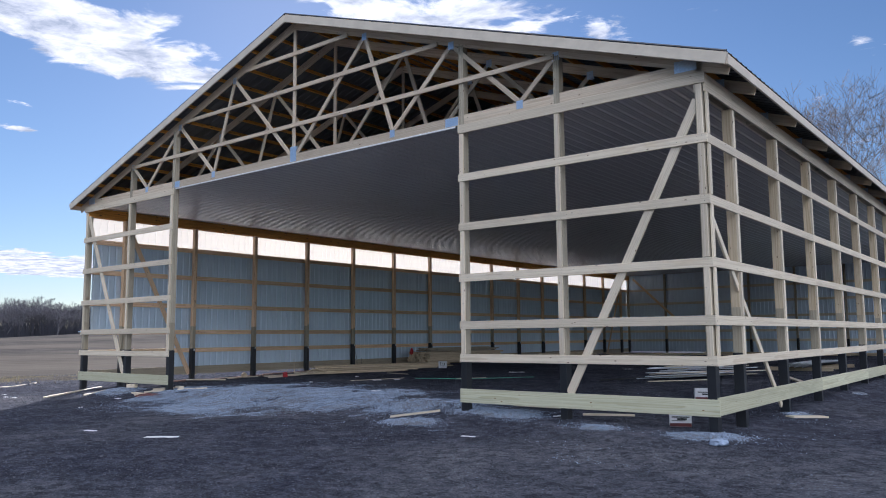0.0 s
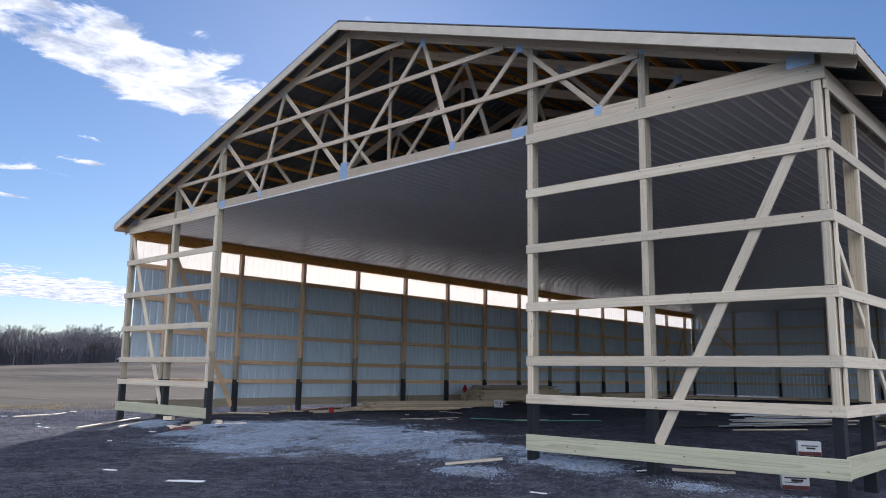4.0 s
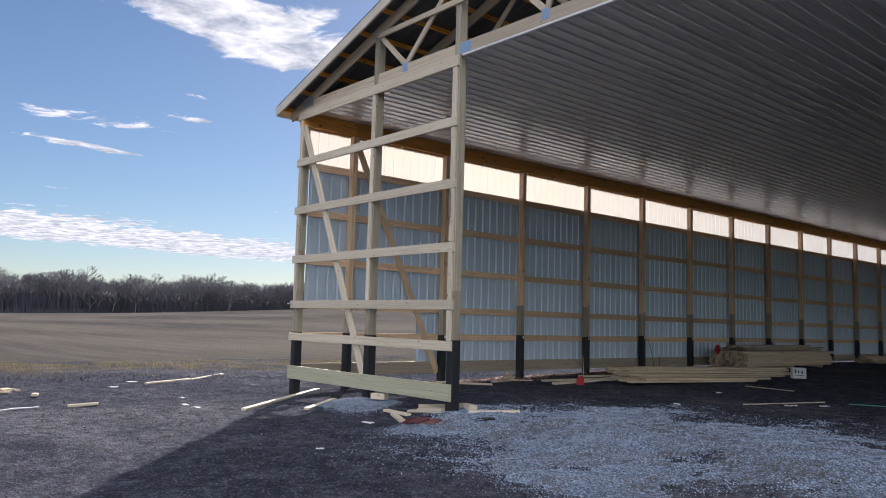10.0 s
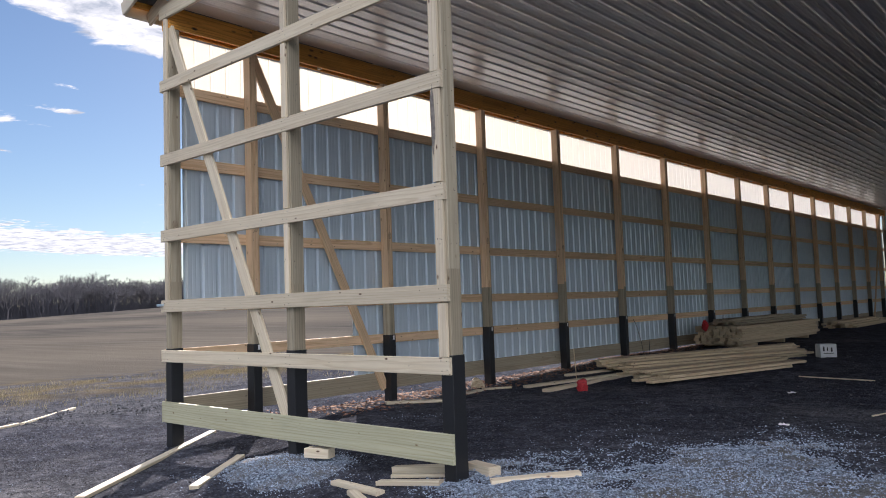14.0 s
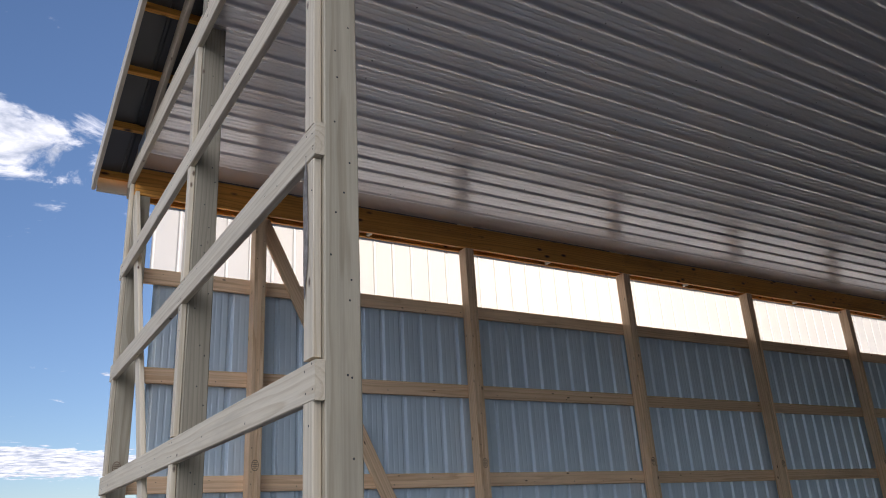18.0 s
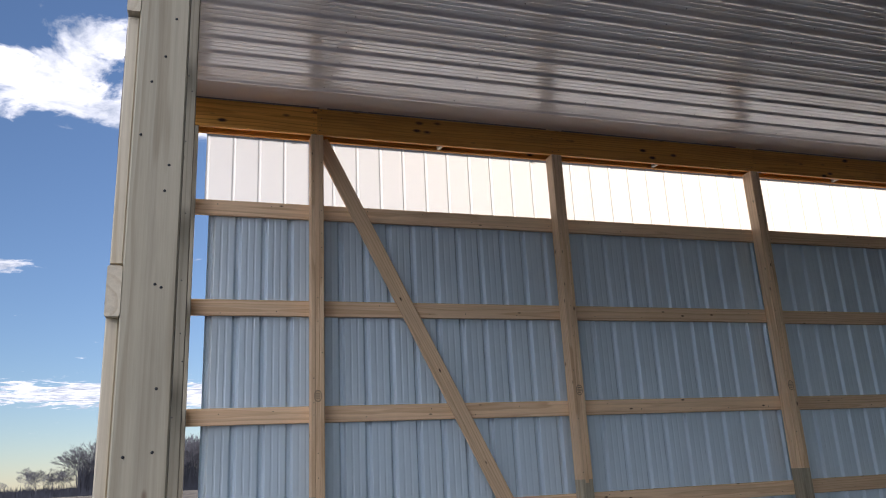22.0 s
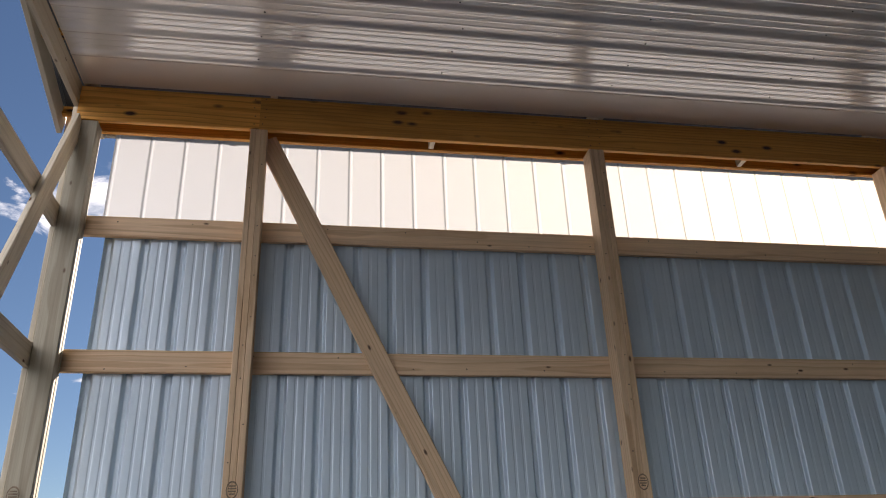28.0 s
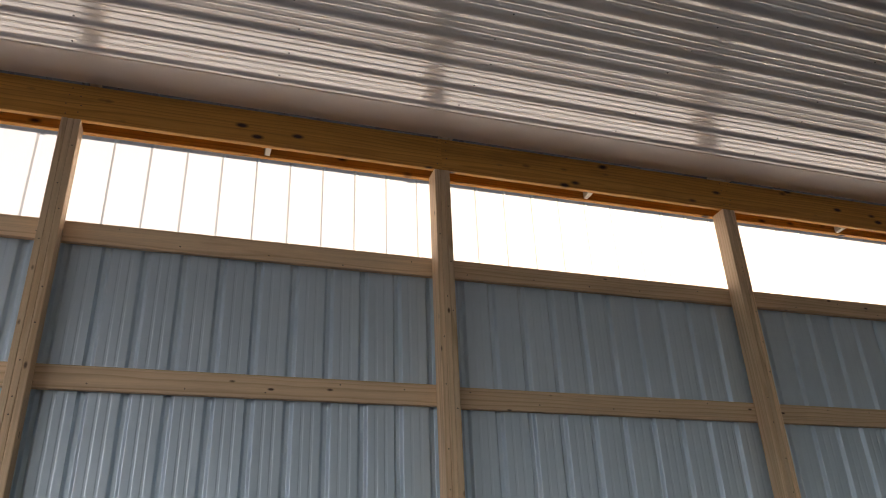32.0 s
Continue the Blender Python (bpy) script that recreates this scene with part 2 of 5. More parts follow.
# inner pine carries the light panels' warm light in its colour
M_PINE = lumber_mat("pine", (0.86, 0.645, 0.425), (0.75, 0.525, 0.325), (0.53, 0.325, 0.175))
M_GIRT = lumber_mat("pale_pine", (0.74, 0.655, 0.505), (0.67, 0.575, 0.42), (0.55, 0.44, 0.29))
# darker, greyer pine tone used for the gable posts
M_PALE = lumber_mat("grey_tan_pine", (0.43, 0.385, 0.29), (0.37, 0.325, 0.235), (0.25, 0.205, 0.135))
M_TREATED = lumber_mat("treated_pine", (0.43, 0.38, 0.28), (0.35, 0.30, 0.21), (0.24, 0.19, 0.13), knot=(0.12, 0.08, 0.04))
M_SKIRT = lumber_mat("green_treated_board", (0.61, 0.60, 0.43), (0.53, 0.51, 0.34), (0.39, 0.35, 0.2), knot=(0.2, 0.12, 0.05))
# stains are the plank's own; the amber is panel glow put into the colour
M_PLATE = lumber_mat("warm_lit_stained_fir", (0.84, 0.43, 0.115), (0.73, 0.34, 0.075), (0.42, 0.165, 0.03), knot=(0.04, 0.015, 0.008), stain=0.9, knot_r=0.15)
M_TRUSS = lumber_mat("truss_pine", (0.63, 0.54, 0.41), (0.55, 0.45, 0.32), (0.42, 0.32, 0.21))


def plain_mat(name, col, rough=0.5, metal=0.0, vary=0.12, scale=6.0, bumpy=0.1, spec=0.5, patchy=0.08):
    mat, nt, N, L, b = nodes_of(name)
    v = coords(nt)
    n = tex_noise(nt, v, scale, 6, 0.6)
    lo, hi = tuple(c * (1 - vary) for c in col), tuple(min(1, c * (1 + vary)) for c in col)
    L(ramp(nt, n, (0.3, lo), (0.7, hi)), b.inputs["Base Color"])
    b.inputs["Metallic"].default_value = metal
    b.inputs["Specular IOR Level"].default_value = spec
    f = tex_noise(nt, v, scale * 9, 3, 0.6)
    rr = N("ShaderNodeMapRange")
    rr.inputs["To Min"].default_value, rr.inputs["To Max"].default_value = max(0.03, rough - patchy), min(1, rough + patchy)
    L(f, rr.inputs["Value"]); L(rr.outputs[0], b.inputs["Roughness"])
    if bumpy:
        bump(nt, f, bumpy, 0.002, b)
    return mat


M_WHITE = plain_mat("white_paper", (0.78, 0.78, 0.77), 0.7, 0, 0.06, 20)
M_BLACK = plain_mat("black_plastic", (0.012, 0.013, 0.016), 0.4)
M_STEEL = plain_mat("back_of_steel_sheet", (0.58, 0.68, 0.76), 0.36, 0.30, 0.05, 0.5, 0, 0.5, 0.02)
M_CEIL = plain_mat("white_steel_ceiling", (0.96, 0.92, 0.87), 0.19, 0.38, 0.03, 0.5, 0, 1.0, 0.02)
M_TIN = plain_mat("galvanised_plate", (0.55, 0.66, 0.78), 0.35, 0.75, 0.15, 40, 0.1)
M_FASCIA = plain_mat("primed_fascia", (0.62, 0.55, 0.43), 0.6, 0, 0.1, 3)
M_ROOF = plain_mat("grey_roof_steel", (0.10, 0.105, 0.11), 0.4, 0.3, 0.1, 2)


def translucent_mat():
    mat, nt, N, L, b = nodes_of("white_translucent_panel")
    nt.nodes.remove(b)
    out = nt.nodes["Material Output"]
    tr, di, gl, rf = N("ShaderNodeBsdfTranslucent"), N("ShaderNodeBsdfDiffuse"), N("ShaderNodeBsdfGlossy"), N("ShaderNodeBsdfRefraction")
    tr.inputs[0].default_value = (0.545, 0.565, 0.615, 1)
    di.inputs[0].default_value = (0.8, 0.8, 0.8, 1)
    gl.inputs["Roughness"].default_value = 0.3
    rf.inputs["Roughness"].default_value, rf.inputs["IOR"].default_value = 0.85, 1.5
    rf.inputs[0].default_value = (1.0, 0.93, 0.76, 1)
    m1, m2, m3 = N("ShaderNodeMixShader"), N("ShaderNodeMixShader"), N("ShaderNodeMixShader")
    m1.inputs[0].default_value, m2.inputs[0].default_value, m3.inputs[0].default_value = 0.08, 0.26, 0.03
    L(tr.outputs[0], m1.inputs[1]); L(di.outputs[0], m1.inputs[2])
    L(m1.outputs[0], m2.inputs[1]); L(rf.outputs[0], m2.inputs[2])
    L(m2.outputs[0], m3.inputs[1]); L(gl.outputs[0], m3.inputs[2])
    L(m3.outputs[0], out.inputs["Surface"])
    return mat


M_CLEAR = translucent_mat()


def ground_mat():
    mat, nt, N, L, b = nodes_of("bare_ground")
    p = coords(nt, world_space=True)
    sep = N("ShaderNodeSeparateXYZ")
    L(p, sep.inputs[0])
    big = tex_noise(nt, p, 0.16, 6, 0.6, 0.4)
    mid = tex_noise(nt, p, 1.3, 6, 0.65, 0.3)
    fine = tex_noise(nt, p, 22, 6, 0.7)
    grit = N("ShaderNodeTexVoronoi"); grit.inputs["Scale"].default_value = 55
    L(p, grit.inputs["Vector"])
    pad = ramp(nt, mid, (0.3, (0.046, 0.047, 0.058)), (0.55, (0.074, 0.073, 0.084)), (0.75, (0.141, 0.134, 0.138)))
    pad = blend(nt, pad, (0.225, 0.212, 0.195), ramp(nt, big, (0.50, (0, 0, 0)), (0.66, (0.6, 0.6, 0.6))))
    pad = blend(nt, pad, (0.340, 0.358, 0.419), ramp(nt, grit.outputs["Color"], (0.82, (0, 0, 0)), (0.9, (0.5, 0.5, 0.5))))
    lump = tex_noise(nt, p, 7.5, 5, 0.7, 0.4)
    pad = blend(nt, pad, (0.042, 0.039, 0.041), ramp(nt, lump, (0.36, (0.85, 0.85, 0.85)), (0.52, (0, 0, 0))))
    pad = blend(nt, pad, (0.217, 0.202, 0.199), ramp(nt, lump, (0.56, (0, 0, 0)), (0.74, (0.6, 0.6, 0.6))))
    pad = blend(nt, pad, (0.068, 0.067, 0.070), ramp(nt, fine, (0.3, (0.7, 0.7, 0.7)), (0.55, (0, 0, 0))))
    clump = tex_noise(nt, p, 2.8, 9, 0.72, 0.8)
    pad = blend(nt, pad, (0.028, 0.028, 0.033), ramp(nt, clump, (0.40, (0.5, 0.5, 0.5)), (0.53, (0, 0, 0))))
    pad = blend(nt, pad, (0.225, 0.215, 0.215), ramp(nt, clump, (0.56, (0, 0, 0)), (0.72, (0.35, 0.35, 0.35))))
    # crushed stone trodden into the soil: every chip its own tone, tinted with the shade's blue cast
    chip = N("ShaderNodeTexVoronoi"); chip.inputs["Scale"].default_value = 62
    L(p, chip.inputs["Vector"])
    tone = N("ShaderNodeSeparateColor"); L(chip.outputs["Color"], tone.inputs[0])
    pad = blend(nt, pad, ramp(nt, tone.outputs[0], (0.0, (0.62, 0.66, 0.74)), (0.6, (1.02, 1.09, 1.22)), (0.9, (1.14, 1.22, 1.38))), 0.9, "MULTIPLY")
    pad = blend(nt, pad, (0.23, 0.245, 0.28), ramp(nt, tone.outputs[1], (0.90, (0, 0, 0)), (0.96, (0.32, 0.32, 0.32))))
    # tilled field: stubble streaks along the rows
    row = tex_noise(nt, coords(nt, (0.06, 1.2, 1), world_space=True), 1.0, 6, 0.6)
    field = ramp(nt, row, (0.3, (0.055, 0.051, 0.049)), (0.5, (0.082, 0.077, 0.072)), (0.7, (0.124, 0.115, 0.105)))
    field = blend(nt, field, (0.165, 0.148, 0.122), ramp(nt, tex_noise(nt, p, 0.03, 3), (0.4, (0, 0, 0)), (0.7, (0.7, 0.7, 0.7))))
    grass = ramp(nt, mid, (0.35, (0.100, 0.083, 0.050)), (0.6, (0.162, 0.131, 0.080)), (0.8, (0.237, 0.194, 0.125)))

    def edge(x0, x1, wob):
        a = N("ShaderNodeMath"); a.operation = "MULTIPLY_ADD"
        a.inputs[1].default_value = wob
        L(tex_noise(nt, p, 0.5, 4, 0.6), a.inputs[0]); L(sep.outputs["X"], a.inputs[2])
        mr = N("ShaderNodeMapRange"); mr.interpolation_type = "SMOOTHSTEP"
        mr.inputs["From Min"].default_value, mr.inputs["From Max"].default_value = x0, x1
        L(a.outputs[0], mr.inputs["Value"])
        return mr.outputs[0]

    patchy = ramp(nt, tex_noise(nt, p, 0.45, 6, 0.65, 0.4), (0.42, (0, 0, 0)), (0.58, (0.9, 0.9, 0.9)))
    grass = blend(nt, pad, grass, patchy)
    col = blend(nt, field, grass, edge(-14.0, -10.5, 2.5))
    col = blend(nt, col, pad, edge(-7.5, -4.5, 2.5))
    L(col, b.inputs["Base Color"])
    b.inputs["Roughness"].default_value = 0.95
    b.inputs["Specular IOR Level"].default_value = 0.0
    crumb = tex_noise(nt, p, 19, 4, 0.75, 0.6)
    bump(nt, blend(nt, blend(nt, blend(nt, fine, grit.outputs["Distance"], 0.4), lump, 0.5), crumb, 0.45), 1.0, 0.08, b)
    return mat


M_GROUND = ground_mat()

# ---- helpers for things ----
MESHES = {}


def thing(name, label="", category="", group="", kind="", at=(0, 0, 0)):
    ob = new(name)
    ob.empty_display_size = 0.1
    ob.location = at
    return tagged(ob, label, category, group, kind)


def mesh_from(bm, name, mat):
    me = bpy.data.meshes.new(name)
    bm.to_mesh(me)
    bm.free()
    me.materials.append(mat)
    return me


def place(name, me, parent, m, label=""):
    ob = new(name, me)
    if parent is not None:
        ob.parent = parent
        base = Matrix.Translation(parent.location) if parent.parent is None and parent.type == "EMPTY" else None
        ob.matrix_basis = (base.inverted() @ m) if base else m
    else:
        ob.matrix_basis = m
    if label:
        ob["label"] = label
    return ob


def bar_mesh(length, w, d, mat, bevel=0.004, plies=1):
    """A board or post along X, from 0 to length, w across Y and d across Z, edges eased; plies: laminations across Y."""
    key = (round(length, 3), round(w, 3), round(d, 3), mat.name, plies)
    if key in MESHES:
        return MESHES[key]
    verts, faces = [], []
    step = w / plies
    for k in range(plies):
        y0, y1 = -w / 2 + k * step, -w / 2 + (k + 1) * step
        z0, z1 = -d / 2, d / 2
        c = min(bevel, step / 4, d / 4)
        ring = [(y0 + c, z0), (y1 - c, z0), (y1, z0 + c), (y1, z1 - c), (y1 - c, z1), (y0 + c, z1), (y0, z1 - c), (y0, z0 + c)]
        o = len(verts)
        for x in (0.0, length):
            verts += [(x, y, z) for y, z in ring]
        faces += [(o + i, o + (i + 1) % 8, o + 8 + (i + 1) % 8, o + 8 + i) for i in range(8)]
        faces += [tuple(o + 7 - i for i in range(8)), tuple(o + 8 + i for i in range(8))]
    me = bpy.data.meshes.new("board")
    me.from_pydata(verts, [], faces)
    me.materials.append(mat)
    MESHES[key] = me
    return me


def between(a, b, up=(0, 0, 1)):
    a, b, up = Vector(a), Vector(b), Vector(up)
    x = (b - a).normalized()
    y = up.cross(x).normalized()
    z = x.cross(y)
    m = Matrix((x, y, z)).transposed().to_4x4()
    m.translation = a
    return m, (b - a).length


def board(name, a, b, w, d, mat, parent, up=(0, 0, 1), plies=1, label=""):
    """A board from a to b along its middle line; d is measured along up, w across."""
    m, n = between(a, b, up)
    return place(name, bar_mesh(n, w, d, mat, plies=plies), parent, m, label)


# ---- plan ----
W, LEN = 18.30, 36.58
PITCH = 1 / 3
POST_W, POST_D = 0.114, 0.14
LEVELS = (1.27, 1.852, 2.695, 3.615, 4.52)      # tops of the girts
GIRT_H, GIRT_T = 0.14, 0.038
SKIRT_B, SKIRT_T = 0.425, 0.665
PLATE_B, PLATE_T = 5.165, 5.432
CEIL = 5.44
SIDE_Y = [0.057] + [1.19 + 2.44 * k for k in range(15)] + [LEN - 0.057]
RIGHT_Y = [y + 0.08 if 0.1 < y < LEN - 0.1 else y for y in SIDE_Y]
FRONT_X = [0.07, 2.42, 4.47, W - 4.47, W - 2.465, W - 0.07]


def roof_z(x):
    """Top of the roof deck over x."""
    return 5.56 + 0.45 * PITCH + min(x, W - x) * PITCH


def smooth01(a, b, v):
    v = min(1, max(0, (v - a) / (b - a)))
    return v * v * (3 - 2 * v)


def ground_z(x, y):
    """Height of the ground: a pad a little higher than the land about it, heaped up along the front posts."""
    z = 0.09
    span = smooth01(-1.6, 0.3, x) * smooth01(W + 2.0, W - 1.0, x)
    rise = smooth01(4, 11, y)
    z += 0.13 * smooth01(-1.5, 2.5, y) * span + 0.17 * rise * span
    z += 0.13 * smooth01(1.0, 4.5, x) * smooth01(W - 0.2, W - 3.0, x) * smooth01(-1.5, 1.0, y) * (1 - rise)
    r = max(-6.0 - x, 0)
    z -= 0.25 * smooth01(0, 18, r)
    q = ((x + 170) / 95) ** 2 + ((y - 150) / 80) ** 2
    z += 5.6 * math.exp(-q) if q < 8 else 0.0
    for cx, cy, rad_, h in ((2.5, -0.1, 0.75, 0.10), (4.9, -0.2, 1.0, 0.07), (13.8, -0.1, 1.2, 0.05), (16.6, -0.3, 1.0, 0.05), (18.4, -0.2, 0.9, 0.06)):
        q = ((x - cx) ** 2 + (y - cy) ** 2) / (rad_ * rad_)
        z += h * math.exp(-q)
    return z


def rough_z(x, y):
    near = 1.0 if -12 < x < 40 and -25 < y < 45 else 0.6
    a = noise.fractal(Vector((x * 0.5, y * 0.5, 0)), 0.9, 2.1, 4) * 0.018
    b = noise.noise(Vector((x * 4.0, y * 4.0, 3.0))) * 0.010
    track = 0.012 * noise.noise(Vector((x * 1.7 + 9, y * 1.7, 1.0)))
    heaps = smooth01(1.5, -1.5, x) * smooth01(-8.5, -5.0, x) * smooth01(-9, -5, y) * smooth01(14, 6, y)
    mound = heaps * (0.05 * noise.fractal(Vector((x * 0.8, y * 0.8, 5)), 0.7, 2.1, 5) + 0.03 * abs(noise.noise(Vector((x * 2.6, y * 2.6, 8)))))
    return (a + b + track) * near + mound


def build_ground():
    def axis(lo, hi, step, far):
        core = list(np.arange(lo, hi + 1e-6, step))
        out, d = [], step
        v = hi
        while v < far:
            d *= 1.28
            v += d
            out.append(v)
        back, d, v = [], step, lo
        while v > -far:
            d *= 1.28
            v -= d
            back.append(v)
        return back[::-1] + core + out
    xs, ys = axis(-9, 25, 0.16, 2600), axis(-16, 14, 0.16, 2600)
    verts = []
    for y in ys:
        for x in xs:
            r = math.hypot(x - 9, y)
            verts.append((x, y, ground_z(x, y) + (rough_z(x, y) if r < 80 else 0.0)))
    nx = len(xs)
    faces = [(j * nx + i, j * nx + i + 1, (j + 1) * nx + i + 1, (j + 1) * nx + i) for j in range(len(ys) - 1) for i in range(nx - 1)]
    me = bpy.data.meshes.new("ground")
    me.from_pydata(verts, [], faces)
    me.polygons.foreach_set("use_smooth", [True] * len(faces))
    me.materials.append(M_GROUND)
    tagged(new("ground", me), "dark bare graded soil running out into a tilled field", "ground", kind="structure")


build_ground()

# ---- frame of the barn ----
UP, ALONG, ACROSS = (0, 0, 1), (0, 1, 0), (1, 0, 0)
wall_left = thing("wall_left", "side wall of timber posts and girts under grey steel sheets", "wall", kind="structure")
wall_right = thing("wall_right", "open side wall of timber posts and girts", "wall", kind="structure", at=(W, 0, 0))
wall_front = thing("wall_front", "open gable wall of timber posts and girts", "wall", kind="structure")
wall_back = thing("wall_back", "far gable wall under pale steel sheets", "wall", kind="structure", at=(0, LEN, 0))


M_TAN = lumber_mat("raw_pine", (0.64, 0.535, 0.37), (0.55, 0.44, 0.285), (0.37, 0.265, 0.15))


def post(parent, x, y, top, turned, black=1.27, splice=2.02, base=None):
    """A laminated post: black sleeved foot, treated lower half, pine above. turned: its wide side faces along x."""
    g = (ground_z(x, y) if base is None else base) - 0.25
    across = ALONG if turned else ACROSS
    sp = splice + random.uniform(-0.08, 0.08)
    bl = black + random.uniform(-0.03, 0.03)
    up = ACROSS if turned else ALONG
    ply = POST_W / 3
    laps = random.choice(((0, -0.03, 0), (0, 0, 0), (0.02, 0, -0.02), (-0.05, 0, 0)))
    for k, lap in zip((-1, 0, 1), laps):
        px, py = (x, y + k * ply) if turned else (x + k * ply, y)
        # left posts take the pine with warm panel light in its colour
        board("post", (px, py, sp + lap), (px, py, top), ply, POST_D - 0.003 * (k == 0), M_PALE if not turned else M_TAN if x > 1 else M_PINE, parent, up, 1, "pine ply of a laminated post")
        board("post_foot", (px, py, g), (px, py, sp + lap), ply, POST_D, M_TREATED, parent, up, 1, "greyish treated ply of a post foot")
    board("sleeve", (x, y, g), (x, y, bl), POST_W + 0.014, POST_D + 0.014, M_BLACK, parent, up, 1, "black plastic sleeve")
    if turned:
        o = -1 if x < W / 2 else 1
        tx = x - o * (POST_D / 2 + 0.009)
        board("tag", (tx, y + 0.018, bl - 0.075), (tx, y + 0.018, bl - 0.012), 0.034, 0.003, M_WHITE, parent, ACROSS, label="small white tag")


def girts(parent, kind, fixed, spans, outward):
    """Rows of girts on a wall's outer face; spans along the wall."""
    for z in LEVELS:
        for a, b in spans:
            zz = z - GIRT_H / 2 + random.uniform(-0.006, 0.006)
            if kind == "front":
                board("girt", (a, fixed + outward * GIRT_T / 2, zz), (b, fixed + outward * GIRT_T / 2, zz + random.uniform(-0.008, 0.008)), GIRT_T, GIRT_H, M_GIRT, parent)
            else:
                board("girt", (fixed + outward * GIRT_T / 2, a, zz), (fixed + outward * GIRT_T / 2, b, zz), GIRT_T, GIRT_H, M_PINE if fixed < 1 else M_GIRT, parent)


# front gable
for i, x in enumerate(FRONT_X):
    top = PLATE_B if i in (0, 5) else roof_z(x) - 0.24
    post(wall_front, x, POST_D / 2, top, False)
girts(wall_front, "front", 0, ((-0.038, 4.527),), -1)
girts(wall_front, "front", 0, ((W - 4.527, W + 0.038),), -1)
for a, b in ((-0.04, 4.53), (W - 4.53, W + 0.04)):
    board("skirt_board", (a, -GIRT_T / 2, (SKIRT_B + SKIRT_T) / 2), (b, -GIRT_T / 2, (SKIRT_B + SKIRT_T) / 2), GIRT_T, SKIRT_T - SKIRT_B, M_SKIRT, wall_front, label="greenish treated skirt board")
    board("header", (a, -GIRT_T / 2, 5.365), (b, -GIRT_T / 2, 5.365), GIRT_T, 0.16, M_GIRT, wall_front)
# nailers between the girts, flush with them, and the wind braces
GAPS = [(SKIRT_T, LEVELS[0] - GIRT_H)] + [(LEVELS[k], LEVELS[k + 1] - GIRT_H) for k in range(4)] + [(LEVELS[4], 5.28)]
for i, x in enumerate(FRONT_X):
    for k, (a, b) in enumerate(GAPS):
        if k == 0 or (i in (0, 1) and k == 1):
            continue
        n = 0.089 if i in (2, 3, 4, 5) else 0.07
        xx = x + (0.012 if i in (0, 3) else -0.012 if i == 2 else 0.012 if i == 5 else 0)
        board("nailer", (xx, -GIRT_T / 2, a + 0.006), (xx, -GIRT_T / 2, b - 0.006), n, GIRT_T - 0.004, M_GIRT, wall_front, ALONG)
for y in RIGHT_Y[1:12]:
    for k, (a, b) in enumerate(GAPS[1:]):
        board("nailer", (W + GIRT_T / 2, y - 0.012, a + 0.006), (W + GIRT_T / 2, y - 0.012, min(b, 5.15) - 0.006), 0.089, GIRT_T - 0.004, M_GIRT, wall_right, ACROSS)
for k, (a, b) in enumerate(GAPS[1:]):
    board("nailer", (W + GIRT_T / 2, 0.085, a + 0.006), (W + GIRT_T / 2, 0.085, min(b, 5.2) - 0.006), 0.089, GIRT_T - 0.004, M_GIRT, wall_right, ACROSS)
board("bracket", (-0.09, -0.055, LEVELS[1] - 0.05), (0.03, -0.055, LEVELS[1] - 0.05), 0.03, 0.03, M_TIN, wall_front, label="small galvanised angle bracket")


def nail_heads(parent, spots):
    """Small dark nail heads, each a low six-sided button; spots: place and outward direction."""
    verts, faces = [], []
    for p, d in spots:
        p, d = Vector(p), Vector(d)
        u = d.orthogonal().normalized()
        w = d.cross(u)
        o = len(verts)
        verts += [p + (u * math.cos(q * math.pi / 3) + w * math.sin(q * math.pi / 3)) * 0.0045 + d * 0.0005 for q in range(6)] + [p + d * 0.003]
        faces += [(o + q, o + (q + 1) % 6, o + 6) for q in range(6)]
    me = bpy.data.meshes.new("nails")
    me.from_pydata(verts, [], faces)
    me.materials.append(M_BLACK)
    ob = place("nails", me, parent, Matrix.Identity(4), "dark nail heads")
    ob["kind"] = "stuff"


rs = np.random.RandomState(3)
spots = []
for x in FRONT_X:
    for z in LEVELS:
        for dx, dz in ((-0.03, -0.03), (0.03, -0.03), (-0.03, -0.11), (0.035, -0.105)):
            spots.append(((x + dx + rs.normal(0, 0.006), -GIRT_T - 0.0005, z + dz + rs.normal(0, 0.006)), (0, -1, 0)))
    for k in range(9):
        spots.append(((x + rs.uniform(-0.03, 0.03), -GIRT_T + 0.001, rs.uniform(2.0, 5.0)), (0, -1, 0)))
for x0, x1 in ((0.1, 4.4), (13.9, 18.2)):
    for z in LEVELS:
        for k in range(5):
            spots.append(((rs.uniform(x0, x1), -GIRT_T - 0.0005, z - rs.uniform(0.02, 0.12)), (0, -1, 0)))
for x in (FRONT_X[2], FRONT_X[1]):
    for k in range(22):
        spots.append(((x + POST_W / 2 + 0.0005, rs.choice((0.03, 0.07, 0.11)) + rs.normal(0, 0.014), 2.1 + k * 0.145 + rs.normal(0, 0.05)), (1, 0, 0)))
nail_heads(wall_front, spots)
spots = []
for k, y in enumerate(SIDE_Y[1:10]):
    for j in range(4):
        for dy in (-0.035, 0.035):
            spots.append(((POST_D + 0.0005, y + dy + rs.normal(0, 0.006), PLATE_B + 0.04 + 0.065 * j + rs.normal(0, 0.006)), (1, 0, 0)))
    for j in range(14):
        spots.append(((POST_D + 0.0005, y + rs.choice((-0.035, 0.0, 0.035)), 2.1 + 0.215 * j + rs.normal(0, 0.04)), (1, 0, 0)))
y = 0.35
